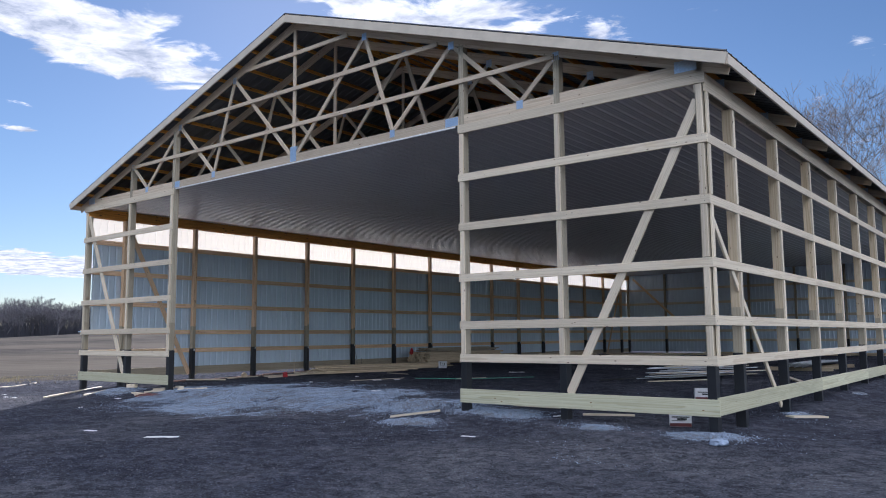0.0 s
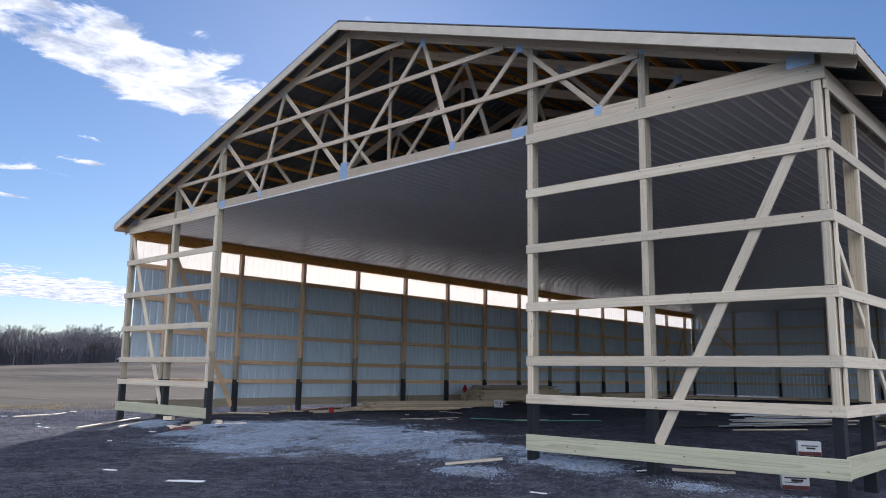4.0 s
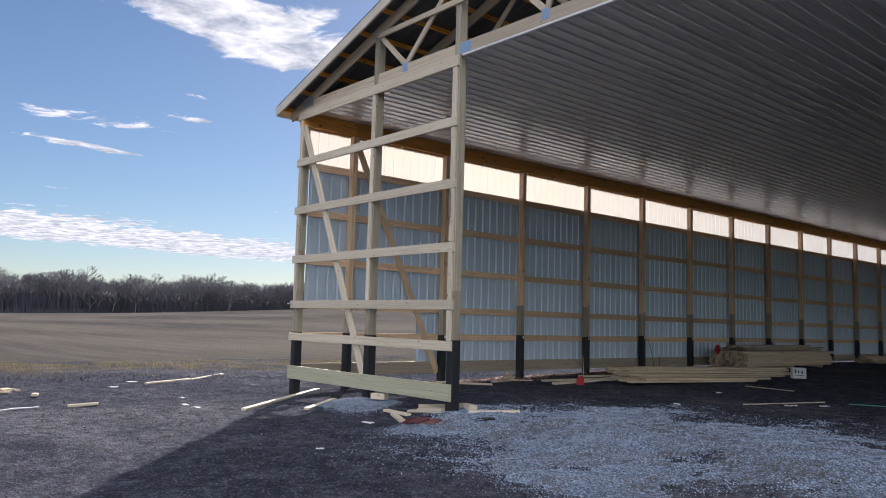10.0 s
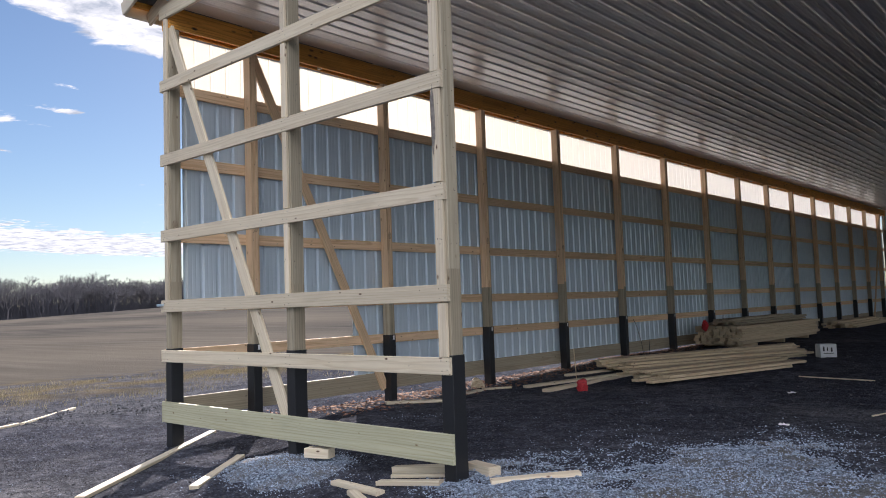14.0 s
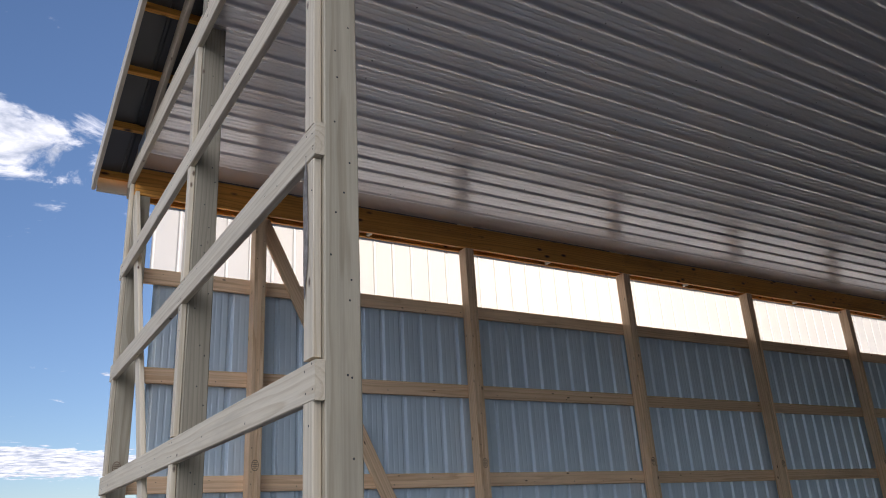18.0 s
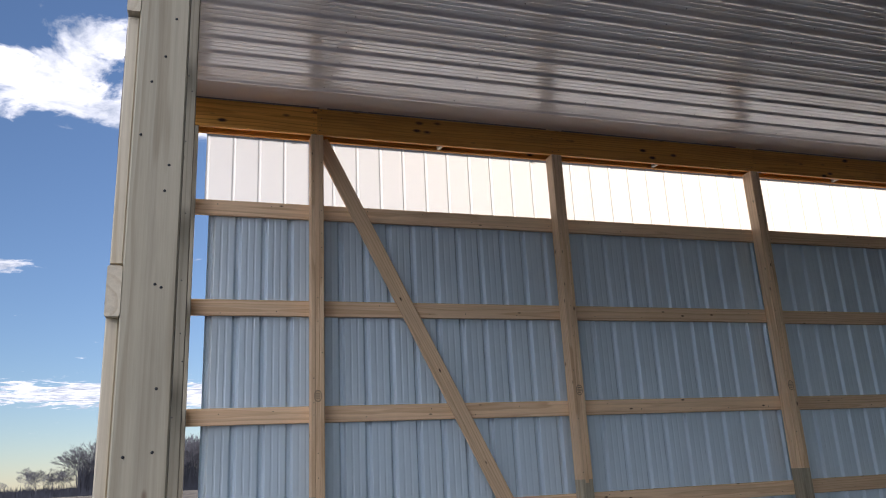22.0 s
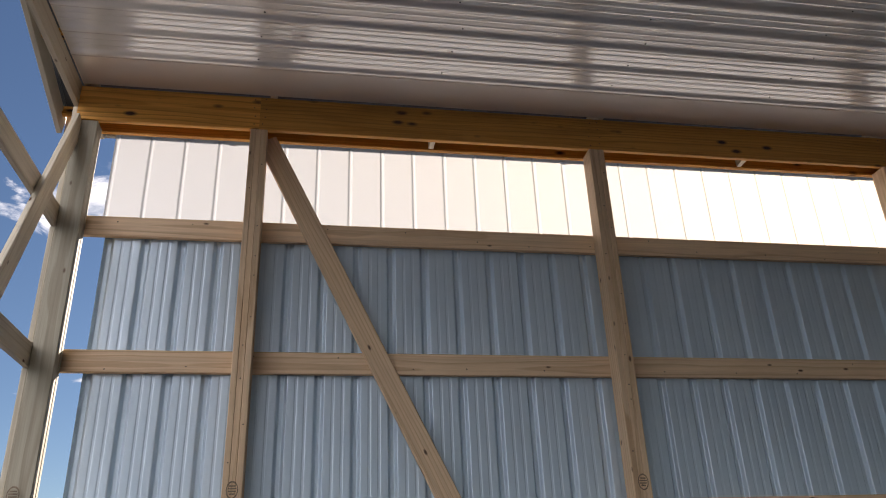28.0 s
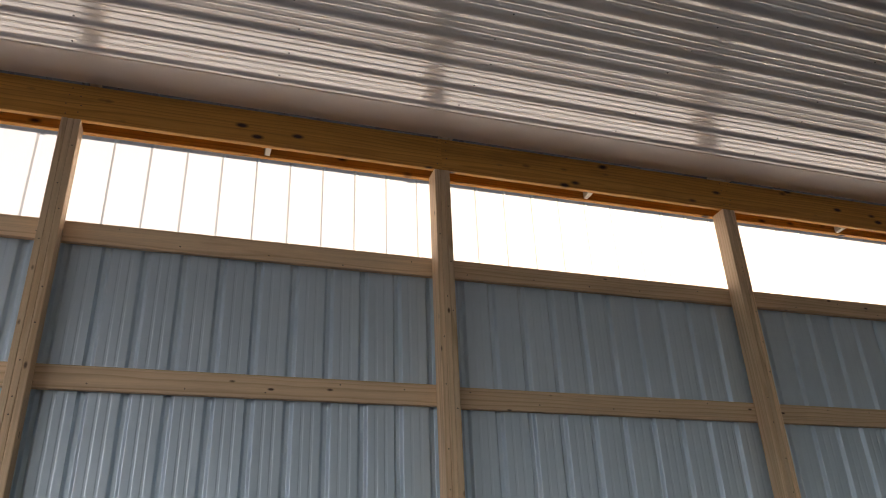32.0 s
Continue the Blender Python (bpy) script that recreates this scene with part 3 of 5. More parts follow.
while y < 18:
    for z in LEVELS:
        spots.append(((0.0005, y + rs.normal(0, 0.04), z - rs.choice((0.035, 0.1)) + rs.normal(0, 0.008)), (1, 0, 0)))
    y += 0.457
nail_heads(wall_left, spots)
board("wind_brace", (0.12, 0.019, 5.15), (2.33, 0.019, 0.62), 0.036, 0.14, M_GIRT, wall_front, ACROSS, label="diagonal wind brace")
board("wind_brace", (W - 0.10, 0.019, 5.05), (W - 2.36, 0.019, 0.66), 0.036, 0.14, M_GIRT, wall_front, ACROSS, label="diagonal wind brace")
board("wind_brace", (0.019, 1.24, 5.15), (0.019, 3.56, 0.45), 0.036, 0.14, M_PINE, wall_left, ALONG, label="diagonal wind brace")
board("wind_brace", (W - 0.02, 0.15, 3.32), (W - 0.02, 3.25, 0.35), 0.036, 0.10, M_GIRT, wall_right, ALONG, label="diagonal wind brace")
board("wind_brace", (0.5, LEN - 0.18, 5.2), (3.6, LEN - 0.18, 2.3), 0.036, 0.14, M_PINE, wall_back, ACROSS, label="diagonal wind brace")
board("wind_brace", (0.17, LEN - 1.25, 5.15), (0.17, LEN - 3.5, 0.5), 0.036, 0.14, M_PINE, wall_left, ALONG, label="diagonal wind brace")

M_STAMP = plain_mat("faded_ink", (0.24, 0.175, 0.115), 0.8, 0, 0.3, 60)


def grade_stamp(parent, x, y, z):
    """An oval ink stamp with bars in it, on a face that looks along +x."""
    verts, faces = [], []
    n = 20
    for r in (1.0, 0.82):
        verts += [(0.0006, 0.034 * r * math.cos(2 * math.pi * k / n), 0.05 * r * math.sin(2 * math.pi * k / n)) for k in range(n)]
    faces += [(k, (k + 1) % n, n + (k + 1) % n, n + k) for k in range(n)]
    for h, w in ((0.022, 0.018), (0.008, 0.024), (-0.007, 0.022), (-0.022, 0.015)):
        o = len(verts)
        verts += [(0.0006, -w, h - 0.004), (0.0006, w, h - 0.004), (0.0006, w, h + 0.004), (0.0006, -w, h + 0.004)]
        faces.append((o, o + 1, o + 2, o + 3))
    me = bpy.data.meshes.new("stamp")
    me.from_pydata(verts, [], faces)
    me.materials.append(M_STAMP)
    place("stamp", me, parent, Matrix.Translation((x, y, z)), "faded dark ink stamp")


for k, y in enumerate(SIDE_Y[0:10]):
    grade_stamp(wall_left, POST_D, y + 0.005 * (k % 3 - 1), 2.77 + 0.012 * (k % 4 - 1))

# side walls
for x, parent, o in ((0.0, wall_left, -1), (W, wall_right, 1)):
    for y in (SIDE_Y if x < 1 else RIGHT_Y)[1:-1]:
        post(parent, x - o * POST_D / 2, y, PLATE_B, True)
    spans = [(-0.0, SIDE_Y[3]), (SIDE_Y[3], SIDE_Y[5]), (SIDE_Y[5], SIDE_Y[7]), (SIDE_Y[7], SIDE_Y[9]), (SIDE_Y[9], SIDE_Y[11]), (SIDE_Y[11], SIDE_Y[13]), (SIDE_Y[13], LEN)]
    girts(parent, "side", x, spans, o)
    for a, b in spans:
        board("skirt_board", (x + o * GIRT_T / 2, a, 0.565), (x + o * GIRT_T / 2, b, 0.565), GIRT_T, 0.25, M_SKIRT if x > 1 else M_TREATED, parent, label="greenish treated skirt board" if x > 1 else "brown treated skirt board")
    # carrier plates: one flush with the inner face, one outside
    for a, b in [(0.002, SIDE_Y[1])] + [(SIDE_Y[k], SIDE_Y[k + 2]) for k in range(1, 15, 2)] + [(SIDE_Y[15], LEN)]:
        for xx in (x - o * (POST_D - 0.019), x + o * GIRT_T / 2):
            board("plate", (xx, a, (PLATE_B + PLATE_T) / 2), (xx, b, (PLATE_B + PLATE_T) / 2), 0.038, PLATE_T - PLATE_B, M_PLATE if x < 1 else M_GIRT, parent, label="stained carrier plank with amber glow in its colour" if x < 1 else "pale carrier plank")
    for k in range(1, 15):
        y = (SIDE_Y[k] + SIDE_Y[k + 1]) / 2
        board("block", (x - o * 0.006, y, 5.20), (x - o * 0.102, y, 5.20), 0.038, 0.06, M_GIRT, parent)


def folded(prof, r=0.006, n=4):
    """Profile of a sheet with its folds rounded, and which of its strips belong to a fold."""
    out, soft = [prof[0]], []
    for p, q, s in zip(prof, prof[1:], prof[2:]):
        p, q, s = Vector(p), Vector(q), Vector(s)
        e = min(r, (p - q).length * 0.45, (s - q).length * 0.45)
        a, b = q + (p - q).normalized() * e, q + (s - q).normalized() * e
        for k in range(n + 1):
            f = k / n
            out.append(tuple(a * (1 - f) ** 2 + q * (2 * f * (1 - f)) + b * f * f))
            soft.append(k > 0)
    out.append(prof[-1])
    soft.append(False)
    return out, soft


def sheet_mesh(length, height, mat, pitch=0.2286, rise=0.028, beads=True):
    """Ribbed steel along X, standing up in Z, ribs towards +Y; two small beads between the ribs."""
    key = ("sheet", round(length, 3), round(height, 3), mat.name)
    if key in MESHES:
        return MESHES[key]
    prof = []
    x = 0.0
    while x < length - 1e-6:
        for dx, dy in ((0, 0), (0.016, rise), (0.044, rise), (0.060, 0), (0.105, 0), (0.110, 0.0014), (0.122, 0.0014), (0.127, 0), (0.165, 0), (0.170, 0.0014), (0.182, 0.0014), (0.187, 0)) if beads else ((0, 0), (0.010, rise), (0.020, rise), (0.030, 0)):
            if x + dx <= length:
                prof.append((x + dx, dy))
        x += pitch
    if prof[-1][0] < length - 1e-6:
        prof.append((length, 0))
    prof, soft = folded(prof)
    n = len(prof)
    t = 0.0008
    verts = [(a, b, z) for z in (0, height) for a, b in prof] + [(a, b + t, z) for z in (0, height) for a, b in prof]
    faces = [(i, i + 1, n + i + 1, n + i) for i in range(n - 1)] + [(2 * n + i + 1, 2 * n + i, 3 * n + i, 3 * n + i + 1) for i in range(n - 1)]
    me = bpy.data.meshes.new("sheet")
    me.from_pydata(verts, [], faces)
    me.polygons.foreach_set("use_smooth", soft + soft)
    me.materials.append(mat)
    MESHES[key] = me
    return me


def wall_sheets(parent, x, o):
    """Sheets 0.914 m wide on the outside of a side wall, and the light strip above them."""
    y, k = 0.255, 0
    while y < LEN - 0.05:
        w = min(0.9144, LEN - y)
        low = 1.78 if y < 2.9 else 0.69
        m = Matrix.Translation((x - 0.040, y, low)) @ Matrix.Rotation(radians(90), 4, "Z")
        place("sheet", sheet_mesh(w, LEVELS[4] - 0.07 - low, M_STEEL), parent, m, "blue-grey steel sheet")
        m = Matrix.Translation((x - 0.062, y - 0.04, LEVELS[4] - 0.12)) @ Matrix.Rotation(radians(90), 4, "Z")
        place("light_panel", sheet_mesh(w, 1.08, M_CLEAR, rise=0.008, beads=False), parent, m, "white translucent panel lit by the sun")
        y += 0.9144


wall_sheets(wall_left, 0, -1)


# back wall: posts, girts and sheets
for x in [k * W / 7 for k in range(0, 8)]:
    xx = min(max(x, 0.07), W - 0.07)
    post(wall_back, xx, LEN - POST_D / 2, 7.5 if 0.1 < x < W - 0.1 else PLATE_B, False)
girts(wall_back, "front", LEN, ((0, W / 2), (W / 2, W)), 1)
x = 0.0
while x < W - 0.02:
    w = min(0.9144, W - x)
    m = Matrix.Translation((x + w, LEN + 0.045, 0.5)) @ Matrix.Rotation(radians(180), 4, "Z")
    place("sheet", sheet_mesh(w, roof_z(x + w / 2) - 0.7, M_STEEL), wall_back, m, "blue-grey steel sheet")
    x += w


def build_ceiling():
    prof, x = [(0.155, CEIL - 0.002)], 0.457
    while x < W - 0.16:
        for dx, dz in ((0, 0), (0.028, -0.017), (0.050, -0.017), (0.078, 0), (0.116, 0), (0.123, -0.002), (0.129, -0.002), (0.136, 0), (0.172, 0), (0.179, -0.002), (0.185, -0.002), (0.192, 0)):
            if x + dx <= W - 0.155:
                prof.append((x + dx, CEIL - 0.002 + dz))
        x += 0.2286
    prof, soft = folded(prof, 0.013, 7)
    n = len(prof)
    verts = [(a, y, z + h) for h in (0, 0.001) for y in (0.02, LEN - 0.02) for a, z in prof]
    faces = [(i, n + i, n + i + 1, i + 1) for i in range(n - 1)] + [(2 * n + i, 2 * n + i + 1, 3 * n + i + 1, 3 * n + i) for i in range(n - 1)]
    skin = len(faces)
    for k in range(34):
        for j in range(9):
            x, y, z = 0.457 + 0.2286 * k + 0.096, 1.19 + 1.22 * j + 0.03 * ((k * 7) % 3), CEIL - 0.004
            o = len(verts)
            verts += [(x + 0.007 * math.cos(q * math.pi / 3), y + 0.007 * math.sin(q * math.pi / 3), z) for q in range(6)] + [(x, y, z - 0.005)]
            faces += [(o + q, o + (q + 1) % 6, o + 6) for q in range(6)]
    me = bpy.data.meshes.new("ceiling")
    me.from_pydata(verts, [], faces)
    me.materials.append(M_CEIL)
    me.materials.append(M_BLACK)
    me.polygons.foreach_set("material_index", [0] * skin + [1] * (len(faces) - skin))
    me.polygons.foreach_set("use_smooth", soft + soft + [False] * (len(faces) - skin))
    tagged(new("ceiling", me), "flat ribbed white steel ceiling", "ceiling", kind="structure")


build_ceiling()

# ---- trusses and roof ----
CH = 0.185          # depth of the chords
T_ = 0.038


TOPS, BOTS = (6.68, 4.45, 2.18), (5.95, 2.96)      # nodes, from the middle


def truss(y, gable=False):
    t = thing("roof_truss", "pale timber gable truss with level rails and galvanised plates" if gable else "pale timber roof truss with zigzag webs", "truss", "roof trusses", at=(W / 2, y, CEIL))
    zb = CEIL + 0.01 + CH / 2
    c = math.cos(math.atan(PITCH))

    def ztop(d):
        return roof_z(W / 2 - d) - 0.06 - CH / 2 / c

    def plate_at(x, z, w, h, sides=(-1, 1)):
        for k in sides:
            board("gusset_plate", (x - w / 2, y + k * (T_ / 2 + 0.0015), z), (x + w / 2, y + k * (T_ / 2 + 0.0015), z), 0.003, h, M_TIN, t)
    half = W / 2
    for a, b in ((0.0, 4.6), (4.6, 13.6), (13.6, W)):
        board("bottom_chord", (a, y, zb), (b, y, zb), T_, CH, M_TRUSS, t)
    for x in (4.6, 13.6):
        plate_at(x, zb, 0.30, 0.16)
    for o in (-1, 1):
        board("top_chord", (half + o * (half + 0.40), y, ztop(half + 0.40)), (half + o * 0.01, y, ztop(0.01)), T_, CH, M_TRUSS, t)
        for a, b in ((0, 0), (1, 0), (1, 1), (2, 1)):
            board("web", (half + o * TOPS[a], y, ztop(TOPS[a]) - CH / 2 + 0.01), (half + o * BOTS[b], y, zb + CH / 2 - 0.01), T_ - 0.002, 0.089, M_TRUSS, t)
        board("web", (half + o * TOPS[2], y, ztop(TOPS[2]) - CH / 2 + 0.01), (half + o * 0.10, y, zb + CH / 2 - 0.01), T_ - 0.002, 0.089, M_TRUSS, t)
        for d in TOPS:
            plate_at(half + o * d, ztop(d) - CH / 2, 0.13, 0.15)
        for d in BOTS:
            plate_at(half + o * d, zb + CH / 2 - 0.05, 0.13, 0.15)
        plate_at(half + o * (half - 0.25), zb + 0.06, 0.34, 0.18)
    plate_at(half, zb + 0.09, 0.2, 0.34)
    board("king_post", (half, y, zb + CH / 2), (half, y, ztop(0) + 0.02), T_, 0.089, M_TRUSS, t, ACROSS)
    if gable:
        for z in (6.28, 7.12, 7.93):
            d = (roof_z(half) - 0.06 - CH / c - z) / PITCH - 0.02
            board("level_rail", (half - d, y - 0.0405, z), (half + d, y - 0.0405, z), 0.036, 0.089, M_TRUSS, t)
    return t


truss(0.025, True)
first = truss(SIDE_Y[1] + 0.08)
for y in SIDE_Y[2:-1]:
    copy_thing(first, Matrix.Translation((W / 2, y + 0.08, CEIL)))
bracing = thing("truss_bracing", "loose timber bracing laid through the trusses", "bracing", at=(W / 2, 12, CEIL + 0.2))
for x in (3.1, 6.2, 9.4, 12.1, 15.2):
    board("long_brace", (x, 1.0, CEIL + 0.22), (x, 14.0, CEIL + 0.22), 0.089, 0.038, M_TRUSS, bracing)
for x, d in ((4.6, 1), (7.2, -1), (11.2, 1), (13.9, -1)):
    board("cross_brace", (x, 1.3, CEIL + 0.25), (x + d * 1.1, 3.7, 7.0), 0.038, 0.089, M_TRUSS, bracing)
    board("cross_brace", (x, 6.1, CEIL + 0.25), (x + d * 1.1, 8.6, 7.0), 0.038, 0.089, M_TRUSS, bracing)
trim = thing("ceiling_trim", "white steel edge trim under the gable truss", "trim", kind="structure", at=(W / 2, 0, CEIL))
board("trim", (4.6, -0.004, CEIL - 0.012), (13.7, -0.004, CEIL - 0.012), 0.03, 0.03, M_WHITE, trim)

roof = thing("roof", "shallow pitched steel roof on timber purlins", "roof", kind="structure", at=(W / 2, 0, 8))
for sx in (0, 1):
    f = (lambda v: v) if sx == 0 else (lambda v: W - v)
    n = 16
    for k in range(n):
        x = -0.38 + (W / 2 + 0.30) * k / (n - 1)
        z = roof_z(x) - 0.026
        board("purlin", (f(x), -0.28, z), (f(x), LEN + 0.25, z), 0.038, 0.085, M_PLATE, roof, (PITCH * (-1 if sx == 0 else 1), 0, 1))
    # roof skin
    a, b = Vector((f(-0.46), 0, roof_z(-0.46) + 0.02)), Vector((f(W / 2), 0, roof_z(W / 2) + 0.02))
    prof = []
    y = -0.30
    while y < LEN + 0.25:
        prof += [(y, 0), (y + 0.012, 0.019), (y + 0.033, 0.019), (y + 0.045, 0)]
        y += 0.2286
    vs = [(p.x, yy, p.z + h + t) for t in (0, 0.006) for p in (a, b) for yy, h in prof]
    m_ = len(prof)
    fs = [(i, i + 1, m_ + i + 1, m_ + i) for i in range(m_ - 1)] + [(2 * m_ + i + 1, 2 * m_ + i, 3 * m_ + i, 3 * m_ + i + 1) for i in range(m_ - 1)]
    me = bpy.data.meshes.new("roof_skin")
    me.from_pydata(vs, [], fs)
    me.materials.append(M_ROOF)
    place("roof_skin", me, roof, Matrix.Identity(4), "dark grey ribbed steel")
    board("rake_board", (f(-0.45), -0.29, roof_z(-0.45) - 0.085), (f(W / 2), -0.29, roof_z(W / 2) - 0.085), 0.036, 0.17, M_FASCIA, roof)
    board("fascia", (f(-0.45), -0.26, roof_z(-0.45) - 0.085), (f(-0.45), LEN + 0.26, roof_z(-0.45) - 0.085), 0.036, 0.15, M_FASCIA, roof)

# ---- loose ground cover ----


def rot_rng(seed):
    return np.random.RandomState(seed)


def pebbles(name, spots, sizes, mat, label, category, seed):
    """Many small uneven stones in one mesh."""
    rng = rot_rng(seed)
    base = np.array([(1, 0, 0), (0, 1, 0), (-1, 0, 0), (0, -1, 0), (0.2, 0.1, 0.75), (0, 0, -0.4)])
    tri = np.array([(0, 1, 4), (1, 2, 4), (2, 3, 4), (3, 0, 4), (1, 0, 5), (2, 1, 5), (3, 2, 5), (0, 3, 5)])
    n = len(spots)
    v = base[None] * (1 + rng.uniform(-0.35, 0.35, (n, 6, 3)))
    a = rng.uniform(0, 6.28, n)
    c, s_ = np.cos(a), np.sin(a)
    x = v[:, :, 0] * c[:, None] - v[:, :, 1] * s_[:, None]
    y = v[:, :, 0] * s_[:, None] + v[:, :, 1] * c[:, None]
    v = np.stack([x, y * rng.uniform(0.55, 1, n)[:, None], v[:, :, 2]], -1) * np.asarray(sizes)[:, None, None] + np.asarray(spots)[:, None, :]
    f = (tri[None] + (np.arange(n) * 6)[:, None, None]).reshape(-1, 3)
    me = bpy.data.meshes.new(name)
    me.from_pydata(v.reshape(-1, 3).tolist(), [], f.tolist())
    me.materials.append(mat)
    return tagged(new(name, me), label, category, kind="stuff")


def stone_mat(name, dark, light, rough=0.85):
    mat, nt, N, L, b = nodes_of(name)
    g = N("ShaderNodeNewGeometry")
    col = ramp(nt, g.outputs["Random Per Island"], (0.0, dark), (0.55, tuple((p + q) / 2 for p, q in zip(dark, light))), (1.0, light))
    p = coords(nt, world_space=True)
    col = blend(nt, col, tuple(0.5 * c for c in dark), ramp(nt, tex_noise(nt, p, 2.0, 5, 0.6), (0.45, (0, 0, 0)), (0.75, (0.5, 0.5, 0.5))))
    L(col, b.inputs["Base Color"])
    b.inputs["Roughness"].default_value = rough
    bump(nt, tex_noise(nt, p, 140, 3, 0.6), 0.4, 0.003, b)
    return mat


# both colours include the blue cast of skylit shade
M_GRAVEL = stone_mat("crushed_limestone", (0.165, 0.215, 0.285), (0.47, 0.56, 0.69))
M_CLOD = stone_mat("soil_clods", (0.020, 0.021, 0.026), (0.115, 0.118, 0.132))


def gravel_bed_mat():
    mat, nt, N, L, b = nodes_of("limestone_fines")
    p = coords(nt, world_space=True)
    vo = N("ShaderNodeTexVoronoi"); vo.inputs["Scale"].default_value = 62
    L(p, vo.inputs["Vector"])
    sepc = N("ShaderNodeSeparateColor")
    L(vo.outputs["Color"], sepc.inputs[0])
    # pale limestone, with blue skylight of the shade mixed into its tones
    col = ramp(nt, sepc.outputs[0], (0.0, (0.040, 0.052, 0.072)), (0.45, (0.135, 0.175, 0.235)), (0.8, (0.28, 0.345, 0.435)), (1.0, (0.46, 0.55, 0.67)))
    col = blend(nt, col, (0.13, 0.12, 0.11), ramp(nt, tex_noise(nt, p, 1.4, 6, 0.7, 0.5), (0.42, (0, 0, 0)), (0.60, (0.9, 0.9, 0.9))))
    L(col, b.inputs["Base Color"])
    b.inputs["Roughness"].default_value = 0.9
    bump(nt, vo.outputs["Distance"], 1.0, 0.02, b)
    return mat


M_BED = gravel_bed_mat()
BLOBS = ((7.2, 0.35, 2.3, 2.5), (9.4, 0.8, 2.4, 1.9), (12.0, 0.4, 1.9, 1.0), (5.2, -0.1, 1.1, 1.3), (2.5, -0.25, 0.8, 0.6), (14.3, 0.1, 1.0, 0.45), (16.7, -0.35, 0.85, 0.33), (18.2, -0.25, 0.8, 0.4), (8.0, -1.5, 1.3, 0.7), (13.3, -0.9, 0.8, 0.4), (18.5, 3.6, 0.3, 0.5), (18.55, 8.5, 0.3, 0.6))


def gravel_mask(x, y):
    m = 0.0
    for cx, cy, rx, ry in BLOBS:
        q = math.sqrt(((x - cx) / rx) ** 2 + ((y - cy) / ry) ** 2)
        m = max(m, 1.25 - 0.75 * q)
    n = noise.fractal(Vector((x * 0.9, y * 0.9, 7)), 0.8, 2.2, 4)
    n2 = noise.noise(Vector((x * 5, y * 5, 2)))
    return m - 0.10 + 0.46 * n + 0.18 * n2 + 0.12 * noise.noise(Vector((x * 14, y * 14, 5)))


def build_gravel():
    step = 0.09
    xs, ys = np.arange(-0.6, 20.0, step), np.arange(-2.8, 11.0, step)
    idx, verts, faces = {}, [], []
    mask = {}
    for j, y in enumerate(ys):
        for i, x in enumerate(xs):
            if y > 4.4 and x < 17.6:
                continue
            mask[i, j] = gravel_mask(x, y)
    for (i, j), m in mask.items():
        if m > 0.40:
            x, y = xs[i], ys[j]
            idx[i, j] = len(verts)
            verts.append((x, y, ground_z(x, y) + rough_z(x, y) + min(m - 0.62, 0.35) * 0.10 + 0.008 * noise.noise(Vector((x * 9, y * 9, 0)))))
    for (i, j) in idx:
        q = ((i, j), (i + 1, j), (i + 1, j + 1), (i, j + 1))
        if all(k in idx for k in q):
            faces.append(tuple(idx[k] for k in q))
    me = bpy.data.meshes.new("gravel_bed")
    me.from_pydata(verts, [], faces)
    me.materials.append(M_BED)
    me.polygons.foreach_set("use_smooth", [True] * len(faces))
    tagged(new("gravel_bed", me), "spilled pale grey crushed limestone over dark soil", "gravel", kind="stuff")
    rng = rot_rng(5)
    spots, sizes = [], []
    while len(spots) < 70000:
        x, y = rng.uniform(-0.6, 19.6), rng.uniform(-2.8, 4.4)
        m = gravel_mask(x, y)
        if m > 0.36 + 0.30 * rng.rand() - 0.3 * (rng.rand() < 0.1):
            s_ = rng.uniform(0.0045, 0.0095) * (1.6 if rng.rand() < 0.06 else 1)
            spots.append((x, y, ground_z(x, y) + rough_z(x, y) + max(min(m - 0.62, 0.35) * 0.10, 0) + s_ * 0.3))
            sizes.append(s_)
    pebbles("gravel", spots, sizes, M_GRAVEL, "loose pale crushed limestone chips on the soil", "gravel", 6)


build_gravel()


def build_clods():
    rng = rot_rng(11)
    spots, sizes = [], []
    for _ in range(46000):
        if rng.rand() < 0.6:
            x, y = rng.uniform(-5, 20), rng.uniform(-9.5, 0.5)
        else:
            x, y = rng.uniform(-6, 17), rng.uniform(-4, 16)
        s_ = rng.uniform(0.006, 0.017) * (1.5 if rng.rand() < 0.04 else 1)
        spots.append((x, y, ground_z(x, y) + rough_z(x, y) + s_ * 0.05))
        sizes.append(s_)
    # a broken ridge of turned earth along the pad's edge
    for _ in range(1600):
        y = rng.uniform(-7, 9)
        x = -4.6 + 0.25 * y + rng.normal(0, 0.5)
        s_ = rng.uniform(0.012, 0.035)
        spots.append((x, y, ground_z(x, y) + rough_z(x, y) + s_ * 0.15))
        sizes.append(s_)
    pebbles("soil_clods", spots, sizes, M_CLOD, "dark clods and small stones strewn over the bare soil", "soil", 12)


build_clods()

# ---- loose things ----
M_WORN = lumber_mat("weathered_board", (0.66, 0.55, 0.38), (0.55, 0.44, 0.29), (0.36, 0.26, 0.16))
M_RED = plain_mat("red_plastic", (0.38, 0.012, 0.018), 0.45, 0, 0.1, 9)
M_RUST = plain_mat("red_brown_steel", (0.13, 0.035, 0.032), 0.5, 0.1, 0.25, 7)
M_GREEN = plain_mat("green_strap", (0.10, 0.38, 0.27), 0.5, 0, 0.1, 9)
M_INK = plain_mat("black_print", (0.02, 0.02, 0.02), 0.6, 0, 0.05, 9)
